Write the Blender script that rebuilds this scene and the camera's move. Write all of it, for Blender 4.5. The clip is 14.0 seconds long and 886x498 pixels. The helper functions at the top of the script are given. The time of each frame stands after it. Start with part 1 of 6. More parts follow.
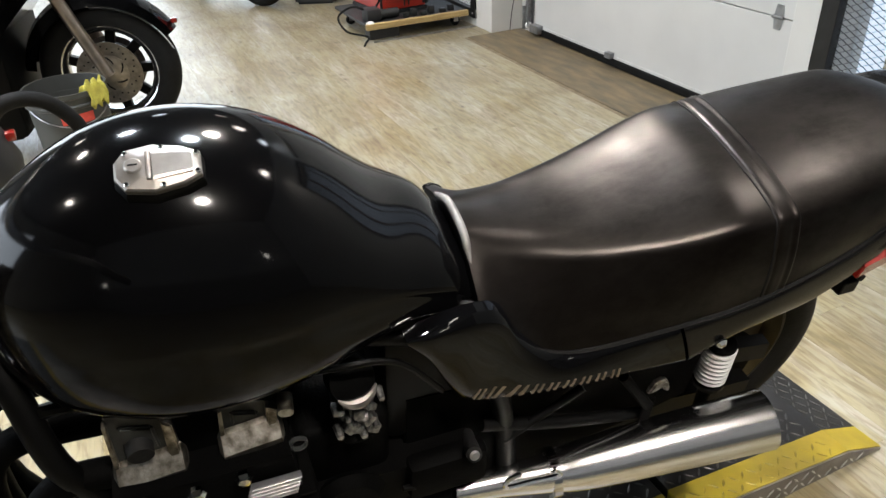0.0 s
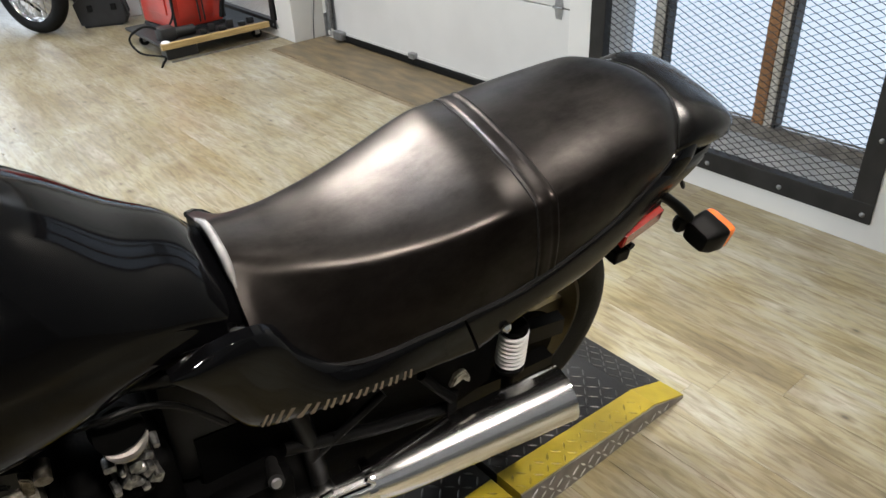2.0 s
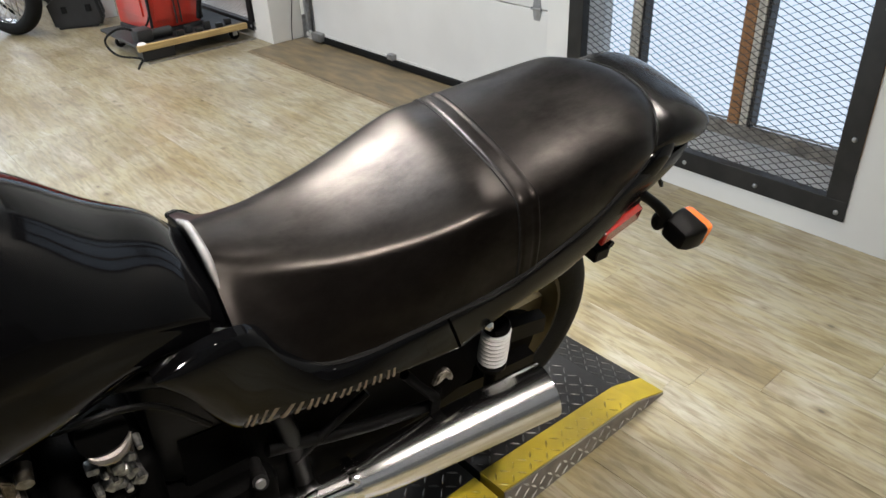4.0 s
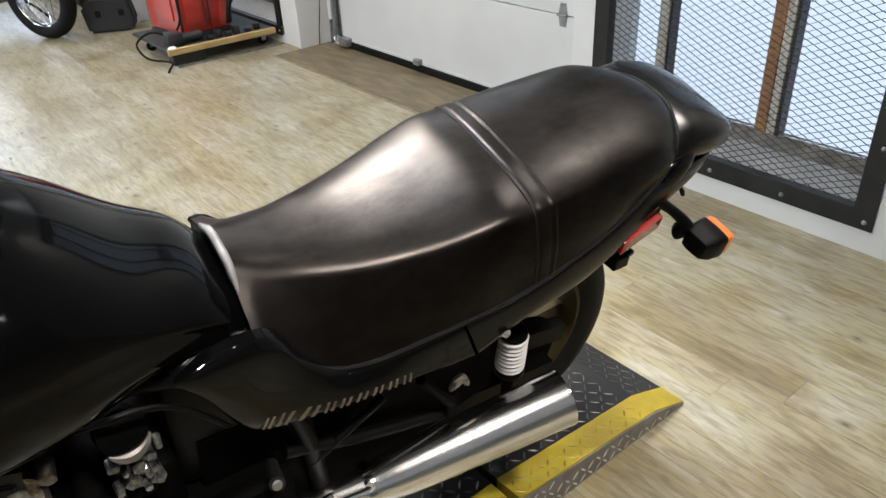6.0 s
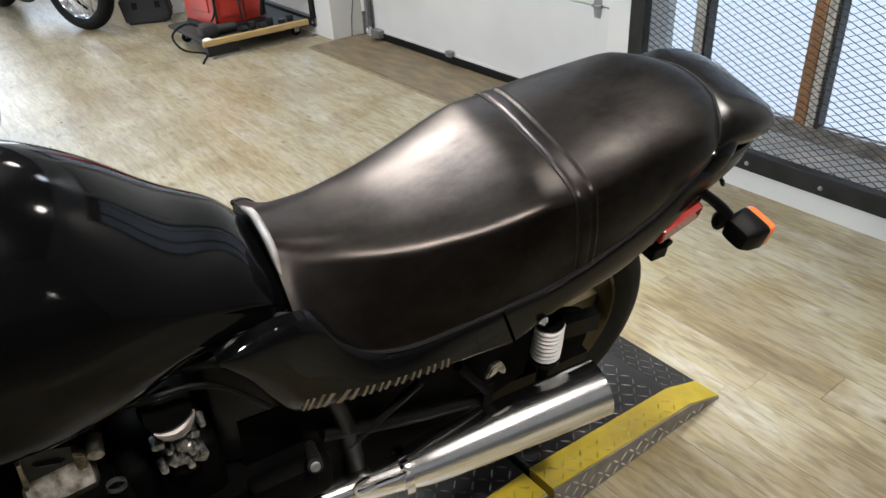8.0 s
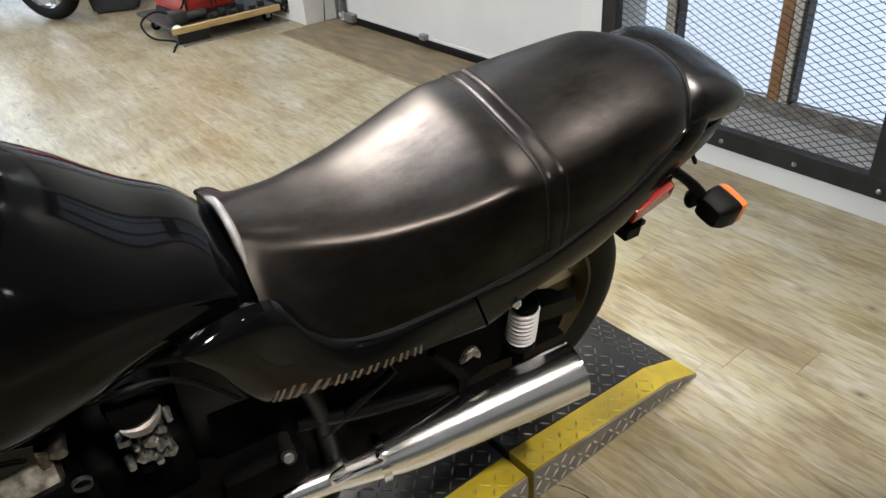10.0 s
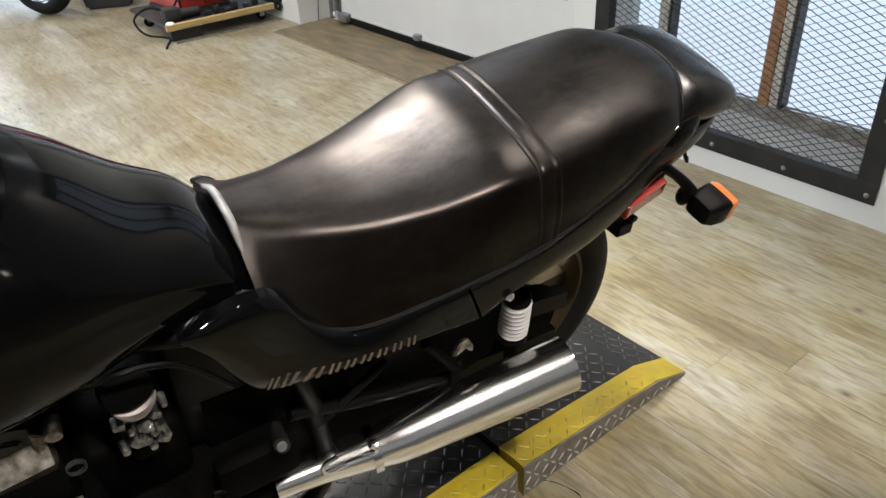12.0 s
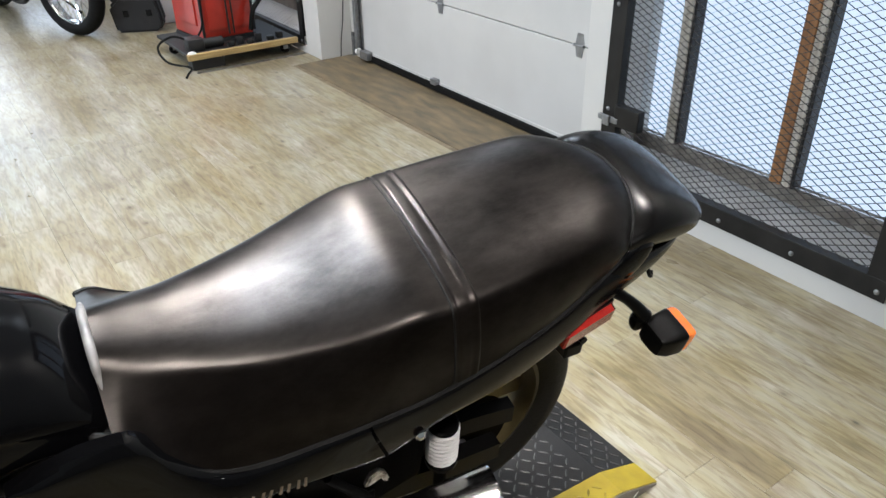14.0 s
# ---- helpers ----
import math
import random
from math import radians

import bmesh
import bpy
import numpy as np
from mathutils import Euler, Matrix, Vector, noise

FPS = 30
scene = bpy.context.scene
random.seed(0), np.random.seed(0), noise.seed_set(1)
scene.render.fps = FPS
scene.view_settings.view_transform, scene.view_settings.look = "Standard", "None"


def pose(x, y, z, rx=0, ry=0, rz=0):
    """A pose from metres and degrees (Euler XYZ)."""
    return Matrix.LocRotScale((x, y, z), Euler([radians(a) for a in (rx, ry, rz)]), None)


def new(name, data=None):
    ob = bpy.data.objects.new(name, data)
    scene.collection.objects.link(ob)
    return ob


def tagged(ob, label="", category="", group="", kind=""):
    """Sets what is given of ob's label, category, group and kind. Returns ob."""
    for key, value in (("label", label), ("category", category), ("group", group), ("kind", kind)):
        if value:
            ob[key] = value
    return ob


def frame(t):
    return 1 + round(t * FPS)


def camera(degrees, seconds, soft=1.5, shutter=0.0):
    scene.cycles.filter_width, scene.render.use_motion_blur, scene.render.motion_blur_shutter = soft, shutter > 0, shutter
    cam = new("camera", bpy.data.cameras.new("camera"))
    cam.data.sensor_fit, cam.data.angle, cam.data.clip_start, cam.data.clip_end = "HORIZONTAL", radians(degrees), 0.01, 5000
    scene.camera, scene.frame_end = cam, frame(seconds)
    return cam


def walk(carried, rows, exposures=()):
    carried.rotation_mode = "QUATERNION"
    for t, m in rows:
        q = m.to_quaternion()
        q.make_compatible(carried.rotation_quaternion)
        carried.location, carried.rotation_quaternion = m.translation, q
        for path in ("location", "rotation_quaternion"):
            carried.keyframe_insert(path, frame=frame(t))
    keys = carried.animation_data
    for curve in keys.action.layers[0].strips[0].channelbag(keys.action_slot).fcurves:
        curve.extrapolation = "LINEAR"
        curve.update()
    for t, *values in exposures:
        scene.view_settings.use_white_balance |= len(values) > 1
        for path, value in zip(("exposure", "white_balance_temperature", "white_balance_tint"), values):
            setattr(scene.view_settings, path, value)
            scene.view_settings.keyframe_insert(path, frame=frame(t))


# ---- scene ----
# camera and its walk
cam = camera(61.6, 14.0)
METRES, EYE, TURN = 0.7605, 1.395, -24.7
ROWS = [
    (0.0, 0.0, 0.0, 0.0, -1.16, -31.02, 1.93),
    (0.5, 0.0646, -0.0083, 0.0121, -6.96, -29.4, 1.27),
    (1.0, 0.1106, -0.0057, 0.0094, -12.63, -30.05, 2.09),
    (1.5, 0.1367, 0.0008, 0.0049, -14.77, -30.46, 2.89),
    (2.0, 0.142, 0.0034, -0.0061, -15.1, -31.19, 2.61),
    (2.5, 0.1388, 0.0, -0.0023, -15.84, -30.91, 2.57),
    (3.0, 0.1354, -0.0012, -0.0076, -16.54, -30.92, 2.57),
    (3.5, 0.1335, -0.0029, -0.0068, -16.72, -31.09, 2.25),
    (6.0, 0.1478, -0.0145, 0.0039, -14.62, -30.75, 2.55),
    (6.5, 0.1295, -0.0254, 0.0071, -12.77, -29.66, 3.04),
    (7.0, 0.141, -0.0268, 0.0018, -13.97, -30.04, 3.65),
    (7.5, 0.1358, -0.0139, -0.0006, -15.39, -30.17, 4.15),
    (8.0, 0.1224, -0.0174, -0.0085, -12.48, -31.1, 3.04),
    (10.5, 0.1513, -0.0046, -0.0282, -14.66, -32.59, 3.59),
    (11.0, 0.1406, 0.0093, -0.0373, -14.11, -32.88, 3.41),
    (11.5, 0.1316, -0.0005, -0.0322, -12.48, -32.51, 3.01),
    (12.0, 0.1336, -0.025, -0.0316, -14.7, -32.17, 2.55),
    (12.5, 0.0848, -0.0635, -0.0487, -12.21, -33.46, 2.73),
    (13.0, 0.0281, -0.0804, -0.0251, -11.81, -31.39, 8.62),
    (13.5, 0.0876, -0.0356, 0.0287, -12.68, -27.89, 4.42),
    (14.0, 0.4094, 0.1373, 0.0656, -10.5, -30.33, 0.72),
]
EXPOSURES = [(0.0, -0.72, 6350, 10), (3.7, -0.72, 6350, 10), (5.8, -0.72, 6220, 10), (8.2, -0.72, 6220, 10), (10.3, -0.72, 6350, 10), (13.0, -0.72, 6350, 10),
             (13.5, -0.72, 6020, 10), (14.0, -0.72, 6020, 10)]
walk(cam, [(t, pose(0, 0, EYE, 0, 0, TURN) @ pose(METRES * x, METRES * y, METRES * z, 90 + pitch, roll, yaw))
           for t, x, y, z, yaw, pitch, roll in ROWS], EXPOSURES)

# world and large lights
world = bpy.data.worlds.new("sky")
scene.world = world
world.use_nodes = True
wn = world.node_tree.nodes
sky = wn.new("ShaderNodeTexSky")
sky.sky_type, sky.sun_disc, sky.sun_elevation, sky.sun_rotation = "NISHITA", False, radians(35), radians(200)
world.node_tree.links.new(sky.outputs[0], wn["Background"].inputs[0])
wn["Background"].inputs[1].default_value = 0.12
CEIL = 3.1


def area(name, m, size, power, colour, size_y=0.0, spread=180):
    data = bpy.data.lights.new(name, "AREA")
    data.shape, data.size = ("RECTANGLE", size) if size_y else ("DISK", size)
    if size_y:
        data.size_y = size_y
    data.energy, data.color, data.spread = power, colour, radians(spread)
    ob = new(name, data)
    ob.matrix_world = m
    return ob


# ceiling spots over the bay and wall lamps behind: place, power and colour
# The second row is added fill light, with no source known.
SPOTS = [(1.00, 1.92), (1.78, 2.85), (2.38, 2.45), (2.12, 0.60), (0.47, -0.88), (-1.28, 2.56), (-2.29, 0.85), (-0.29, 2.54),
         (-1.4, 4.4), (0.4, 4.6), (1.7, 4.5), (-1.4, 6.9), (1.0, 6.9), (0.60, 1.62)]
AIMED = {0: 72, 4: 56, 13: 72}     # spots turned towards the lift, with their beam
COOL = {2, 7, 9, 11, 13}
POWER = {0: 36, 1: 22, 2: 14, 3: 32, 4: 31, 5: 50, 6: 40, 7: 58, 13: 24, 8: 74, 9: 44, 10: 36, 11: 50, 12: 40}
for k, (x, y) in enumerate(SPOTS):
    aim = (Vector((0.55, 1.0, 0.8)) - Vector((x, y, CEIL - 0.058))).to_track_quat("-Z", "Y").to_matrix().to_4x4() if k in AIMED else Matrix()
    area("ceiling_spot_light", pose(x, y, CEIL - 0.058) @ aim, 0.26, POWER[k], (0.84, 0.92, 1.0) if k in COOL else (1.0, 0.905, 0.80), spread=AIMED.get(k, 130))
WALL_LAMPS = [(1.52, -2.39, 1.47, 180), (-3.35, -2.39, 1.04, 180)]
for x, y, z, rz in WALL_LAMPS:
    area("wall_lamp_light", pose(x, y + 0.065, z, 90, 0, 180), 0.15, 4.0, (1.0, 0.93, 0.84))
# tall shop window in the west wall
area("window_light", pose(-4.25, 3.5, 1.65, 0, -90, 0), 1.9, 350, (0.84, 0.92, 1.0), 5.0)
# daylight from the wide shop front in the north wall
area("window_light", pose(-0.1, 9.65, 1.55, -90, 0, 0), 4.9, 240, (0.86, 0.93, 1.0), 2.2)


# materials
def material(name, base, rough=0.5, metal=0.0, var=0.0, scale=8.0, bump=0.0, bscale=120.0, coat=0.0, coat_rough=0.03, base2=None,
             stretch=(1, 1, 1), rvar=0.0, spec=0.5):
    m = bpy.data.materials.new(name)
    m.use_nodes = True
    n, l = m.node_tree.nodes, m.node_tree.links
    p = n["Principled BSDF"]
    p.inputs["Base Color"].default_value = (*base, 1)
    p.inputs["Roughness"].default_value = rough
    p.inputs["Metallic"].default_value = metal
    p.inputs["Coat Weight"].default_value = coat
    p.inputs["Coat Roughness"].default_value = coat_rough
    p.inputs["Specular IOR Level"].default_value = spec
    tc = n.new("ShaderNodeTexCoord")
    mp = n.new("ShaderNodeMapping")
    mp.inputs["Scale"].default_value = stretch
    l.new(tc.outputs["Object"], mp.inputs["Vector"])
    if var or base2:
        t1 = n.new("ShaderNodeTexNoise")
        t1.inputs["Scale"].default_value, t1.inputs["Detail"].default_value = scale, 6
        l.new(mp.outputs[0], t1.inputs["Vector"])
        r = n.new("ShaderNodeValToRGB")
        b2 = base2 or tuple(c * (1 - var) for c in base)
        r.color_ramp.elements[0].position, r.color_ramp.elements[1].position = 0.35, 0.65
        r.color_ramp.elements[0].color, r.color_ramp.elements[1].color = (*b2, 1), (*base, 1)
        l.new(t1.outputs["Fac"], r.inputs[0])
        out = r.outputs[0]
        l.new(out, p.inputs["Base Color"])
        if rvar:
            mr2 = n.new("ShaderNodeMapRange")
            mr2.inputs["To Min"].default_value, mr2.inputs["To Max"].default_value = max(0, rough - rvar), rough + rvar
            l.new(t1.outputs["Fac"], mr2.inputs["Value"])
            l.new(mr2.outputs[0], p.inputs["Roughness"])
    if bump:
        t2 = n.new("ShaderNodeTexNoise")
        t2.inputs["Scale"].default_value, t2.inputs["Detail"].default_value = bscale, 4
        l.new(mp.outputs[0], t2.inputs["Vector"])
        b = n.new("ShaderNodeBump")
        b.inputs["Strength"].default_value, b.inputs["Distance"].default_value = bump, 0.002
        l.new(t2.outputs["Fac"], b.inputs["Height"])
        l.new(b.outputs[0], p.inputs["Normal"])
    return m


M_PAINT = material("black_gloss_paint", (0.0012, 0.0012, 0.0014), 0.085, var=0.3, scale=3, bump=0.006, bscale=9, spec=0.15, coat=0.03, coat_rough=0.25)
M_COVER = material("black_gloss_panel", (0.0012, 0.0012, 0.0014), 0.05, var=0.3, scale=3, bump=0.006, bscale=9, spec=0.27)
M_SEAT = material("black_vinyl", (0.0016, 0.0012, 0.0010), 0.33, base2=(0.0010, 0.0008, 0.0007), scale=14, bump=0.05, bscale=260, rvar=0.05, spec=0.22)
# Warm lamp colour on the vinyl is set into its highlight tint.
M_SEAT.node_tree.nodes["Principled BSDF"].inputs["Specular Tint"].default_value = (1.0, 0.905, 0.84, 1)



def scuff(m, lo, hi, stretch):
    """Worn and dull patches in the sheen, streaked along the seat."""
    n, l = m.node_tree.nodes, m.node_tree.links
    tc, mp, t, r = n.new("ShaderNodeTexCoord"), n.new("ShaderNodeMapping"), n.new("ShaderNodeTexNoise"), n.new("ShaderNodeMapRange")
    mp.inputs["Scale"].default_value = stretch
    t.inputs["Scale"].default_value, t.inputs["Detail"].default_value, t.inputs["Roughness"].default_value = 11, 8, 0.68
    r.inputs["From Min"].default_value, r.inputs["From Max"].default_value = 0.36, 0.62
    r.inputs["To Min"].default_value, r.inputs["To Max"].default_value = lo, hi
    l.new(tc.outputs["Object"], mp.inputs["Vector"])
    l.new(mp.outputs[0], t.inputs["Vector"])
    l.new(t.outputs["Fac"], r.inputs["Value"])
    l.new(r.outputs[0], m.node_tree.nodes["Principled BSDF"].inputs["Specular IOR Level"])


scuff(M_SEAT, 0.10, 0.25, (0.8, 1.6, 1))
# Paler than the seat: light caught by the rolled nose, put into the colour.
M_SEATLIP = material("pale_lit_vinyl_edge", (0.13, 0.127, 0.123), 0.5, var=0.5, scale=40, bump=0.2, bscale=500, spec=0.45)
M_MUFFLER = material("polished_chrome_pipe", (0.92, 0.915, 0.91), 0.17, 1.0, var=0.05, scale=14)
M_TAIL = material("dulled_black_paint", (0.0022, 0.002, 0.0019), 0.22, var=0.3, scale=8, spec=0.24, bump=0.02, bscale=60)
M_TRIM = material("satin_black_trim", (0.0018, 0.0018, 0.0018), 0.42, spec=0.10, var=0.3, scale=30, bump=0.1, bscale=300)
M_RUBBER = material("black_rubber", (0.006, 0.006, 0.006), 0.65, spec=0.18, var=0.4, scale=25, bump=0.4, bscale=150)
M_ENGINE = material("black_engine_casting", (0.0011, 0.0011, 0.0011), 0.65, spec=0.03, var=0.4, scale=20, bump=0.3, bscale=220)
M_CHROME = material("chrome", (0.85, 0.85, 0.86), 0.06, 1.0, var=0.08, scale=10, bump=0.01, bscale=20)
M_ALU = material("cast_aluminium", (0.46, 0.43, 0.38), 0.36, 1.0, base2=(0.12, 0.105, 0.08), scale=60, bump=0.5, bscale=110)
M_CARB = material("dull_carburettor_zinc", (0.30, 0.30, 0.29), 0.38, 0.9, base2=(0.05, 0.05, 0.05), scale=70, bump=0.5, bscale=150)
M_DARKALU = material("dark_casting", (0.035, 0.037, 0.036), 0.4, 0.4, var=0.4, scale=30, bump=0.2, bscale=140)
M_CAP = material("satin_cast_metal", (0.42, 0.39, 0.36), 0.36, 1.0, var=0.25, scale=30, bump=0.05)
M_SKIRT = material("dull_tread_side", (0.24, 0.225, 0.205), 0.45, 0.5, var=0.3, scale=22, bump=0.2, bscale=90)
# Yellow taken darker: the lugs' shadow side put into their colour.
M_YELLOWLUG = material("shaded_yellow_lugs", (0.31, 0.235, 0.012), 0.5, var=0.5, scale=40)
M_SKIRTLUG = material("bright_worn_lugs", (0.62, 0.61, 0.59), 0.4, 0.3, var=0.3, scale=30)
M_STEEL = material("worn_steel", (0.45, 0.45, 0.46), 0.38, 1.0, var=0.4, scale=22, bump=0.2, bscale=90)
M_RIM = material("gold_grey_wheel_paint", (0.060, 0.045, 0.018), 0.38, 0.5, var=0.3, scale=20, bump=0.05)
M_ORANGE = material("amber_lens", (0.9, 0.20, 0.02), 0.2, var=0.15, scale=60, coat=0.6)
M_RED = material("red_lens", (0.24, 0.014, 0.010), 0.2, var=0.2, scale=60, coat=0.6)
M_WHITE = material("white_wall_paint", (0.68, 0.67, 0.64), 0.55, var=0.07, scale=2.5, bump=0.15, bscale=60)
M_DOOR = material("white_door_steel", (0.62, 0.615, 0.595), 0.4, var=0.07, scale=3, bump=0.25, bscale=180)
M_CEIL = material("dark_ceiling_paint", (0.03, 0.029, 0.028), 0.8, var=0.3, scale=2)
M_DARKBAND = material("grey_band_paint", (0.20, 0.197, 0.192), 0.7, var=0.25, scale=2, bump=0.2, bscale=40)
M_DARKWALL = material("pale_wall_paint", (0.44, 0.435, 0.425), 0.7, var=0.2, scale=2, bump=0.2, bscale=40)
M_BLACKMETAL = material("black_steel_frame", (0.025, 0.024, 0.023), 0.42, 0.5, var=0.5, scale=9, bump=0.2, bscale=80)
M_MESH = material("dark_expanded_steel", (0.07, 0.06, 0.052), 0.5, 0.6, var=0.4, scale=30)
M_WOODPOST = material("orange_brown_wood", (0.46, 0.22, 0.08), 0.6, base2=(0.28, 0.125, 0.045), scale=9, stretch=(6, 6, 0.6), bump=0.3, bscale=60)
M_GREYWOOD = material("weathered_grey_wood", (0.30, 0.27, 0.23), 0.75, base2=(0.15, 0.13, 0.11), scale=14, bump=0.5, bscale=50)
# Base raised so the colour carries the light falling on these posts.
M_PALEPOST = material("pale_lit_post", (0.66, 0.62, 0.55), 0.7, base2=(0.45, 0.40, 0.33), scale=12, stretch=(6, 6, 0.6), bump=0.3, bscale=60)
M_SILL = material("pale_concrete_sill", (0.84, 0.83, 0.80), 0.8, var=0.2, scale=7, bump=0.4, bscale=70)
M_GALV = material("galvanised_steel", (0.34, 0.345, 0.35), 0.45, 0.8, var=0.3, scale=30)
M_YELLOW = material("worn_yellow_paint", (0.36, 0.275, 0.012), 0.45, base2=(0.25, 0.185, 0.012), scale=9, bump=0.15, bscale=80)
M_TREAD = material("dark_tread_plate", (0.026, 0.025, 0.024), 0.45, 0.5, var=0.45, scale=7, bump=0.15, bscale=120)
M_TREADLUG = material("worn_tread_lugs", (0.075, 0.073, 0.070), 0.42, 0.6, var=0.5, scale=14)
M_BRIGHTTREAD = material("bright_tread_plate", (0.40, 0.395, 0.385), 0.42, 0.7, var=0.35, scale=8, bump=0.1)
M_REDMACHINE = material("red_machine_enamel", (0.50, 0.03, 0.015), 0.3, var=0.35, scale=5, coat=0.4, bump=0.08, bscale=20)
M_PALE = material("pale_pine", (0.46, 0.33, 0.14), 0.6, base2=(0.32, 0.22, 0.09), scale=8, stretch=(1, 8, 8), bump=0.2)
M_BUCKET = material("grey_bucket_plastic", (0.042, 0.044, 0.041), 0.5, var=0.2, scale=12, bump=0.1)
M_CLOTH = material("yellow_cloth", (0.42, 0.38, 0.06), 0.9, var=0.35, scale=30, bump=0.6, bscale=150)
M_MAROON = material("dark_red_paint", (0.14, 0.01, 0.012), 0.15, coat=1.0, var=0.2, scale=4)
M_CASE = material("dark_grey_plastic", (0.014, 0.0145, 0.0155), 0.55, var=0.3, scale=20, bump=0.2)
M_YPLASTIC = material("yellow_plastic", (0.75, 0.55, 0.05), 0.45, var=0.1, scale=20)
M_CARD = material("brown_cardboard", (0.42, 0.28, 0.15), 0.8, var=0.2, scale=6)
M_APPL = material("white_plastic", (0.7, 0.7, 0.68), 0.4, var=0.08, scale=6)
M_JOINT = material("dark_floor_joint", (0.235, 0.19, 0.125), 0.7, var=0.3, scale=20)
M_THRESH = material("old_brown_threshold_boards", (0.19, 0.145, 0.080), 0.5, base2=(0.085, 0.068, 0.042), scale=5, stretch=(4, 1, 1), bump=0.25, bscale=50, rvar=0.1)


def plank_material():
    """Pale grey-brown oak vinyl, grain along y, each plank in its own tone."""
    m = bpy.data.materials.new("oak_vinyl_planks")
    m.use_nodes = True
    n, l = m.node_tree.nodes, m.node_tree.links
    p = n["Principled BSDF"]
    tc, oi, geo = n.new("ShaderNodeTexCoord"), n.new("ShaderNodeObjectInfo"), n.new("ShaderNodeNewGeometry")
    tone = n.new("ShaderNodeMath")
    tone.operation = "ADD"
    l.new(oi.outputs["Random"], tone.inputs[0])
    l.new(geo.outputs["Random Per Island"], tone.inputs[1])
    own = n.new("ShaderNodeMath")
    own.operation = "FRACT"
    l.new(tone.outputs[0], own.inputs[0])
    sc, ad = n.new("ShaderNodeVectorMath"), n.new("ShaderNodeVectorMath")
    sc.operation = "SCALE"
    sc.inputs[0].default_value = (37, 91, 13)
    l.new(own.outputs[0], sc.inputs["Scale"])
    l.new(tc.outputs["Object"], ad.inputs[0])
    l.new(sc.outputs[0], ad.inputs[1])

    def noise(scale, stretch, detail, distort=0.0):
        mp, t = n.new("ShaderNodeMapping"), n.new("ShaderNodeTexNoise")
        mp.inputs["Scale"].default_value = stretch
        t.inputs["Scale"].default_value, t.inputs["Detail"].default_value, t.inputs["Distortion"].default_value = scale, detail, distort
        l.new(ad.outputs[0], mp.inputs["Vector"])
        l.new(mp.outputs[0], t.inputs["Vector"])
        return t.outputs["Fac"]

    def ramp(fac, *stops):
        r = n.new("ShaderNodeValToRGB")
        e = r.color_ramp.elements
        for k, (pos, col) in enumerate(stops):
            el = e[k] if k < 2 else e.new(pos)
            el.position, el.color = pos, (*col, 1)
        l.new(fac, r.inputs[0])
        return r.outputs[0]

    def blend(kind, fac, a, b):
        x = n.new("ShaderNodeMix")
        x.data_type, x.blend_type = "RGBA", kind
        x.inputs[0].default_value = fac
        l.new(a, x.inputs[6])
        l.new(b, x.inputs[7])
        return x.outputs[2]
    bands = noise(2.0, (8, 1.3, 1), 4, 0.8)
    grain = noise(3.0, (22, 3.4, 1), 6, 0.8)
    cloud = noise(2.6, (1.8, 1.3, 1), 5)
    col = ramp(bands, (0.30, (0.211, 0.186, 0.127)), (0.70, (0.358, 0.335, 0.282)), (0.45, (0.290, 0.264, 0.168)), (0.58, (0.298, 0.283, 0.218)))
    col = blend("MULTIPLY", 0.85, col, ramp(grain, (0.34, (0.66, 0.61, 0.53)), (0.58, (1.08, 1.08, 1.08))))
    col = blend("MULTIPLY", 0.8, col, ramp(cloud, (0.36, (0.86, 0.80, 0.68)), (0.62, (1.04, 1.03, 1.03))))
    # broad yellow-brown areas run over the joints: floor patches plus shade painted in
    patch_shade = n.new("ShaderNodeTexNoise")
    patch_shade.inputs["Scale"].default_value, patch_shade.inputs["Detail"].default_value, patch_shade.inputs["Distortion"].default_value = 1.7, 7, 0.9
    l.new(geo.outputs["Position"], patch_shade.inputs["Vector"])
    col = blend("MULTIPLY", 0.7, col, ramp(patch_shade.outputs["Fac"], (0.38, (0.70, 0.62, 0.49)), (0.60, (1.05, 1.05, 1.06)), (0.49, (0.95, 0.91, 0.84))))
    # small dark knots with a soft ring
    vo, wv = n.new("ShaderNodeTexVoronoi"), n.new("ShaderNodeMapping")
    vo.inputs["Scale"].default_value = 3.1
    wv.inputs["Scale"].default_value = (3.0, 1.7, 1)
    l.new(ad.outputs[0], wv.inputs["Vector"])
    l.new(wv.outputs[0], vo.inputs["Vector"])
    col = blend("MULTIPLY", 0.9, col, ramp(vo.outputs["Distance"], (0.03, (0.26, 0.23, 0.21)), (0.19, (1, 1, 1)), (0.075, (0.70, 0.66, 0.60))))
    hs = n.new("ShaderNodeHueSaturation")
    for name, lo, hi in (("Value", 0.955, 1.035), ("Saturation", 1.02, 0.86)):
        mr = n.new("ShaderNodeMapRange")
        mr.inputs["To Min"].default_value, mr.inputs["To Max"].default_value = lo, hi
        l.new(own.outputs[0], mr.inputs["Value"])
        l.new(mr.outputs[0], hs.inputs[name])
    l.new(col, hs.inputs["Color"])
    l.new(hs.outputs[0], p.inputs["Base Color"])
    rr = n.new("ShaderNodeMapRange")
    rr.inputs["To Min"].default_value, rr.inputs["To Max"].default_value = 0.23, 0.40
    l.new(cloud, rr.inputs["Value"])
    l.new(rr.outputs[0], p.inputs["Roughness"])
    b = n.new("ShaderNodeBump")
    b.inputs["Strength"].default_value, b.inputs["Distance"].default_value = 0.10, 0.001
    l.new(grain, b.inputs["Height"])
    l.new(b.outputs[0], p.inputs["Normal"])
    return m


M_PLANK = plank_material()


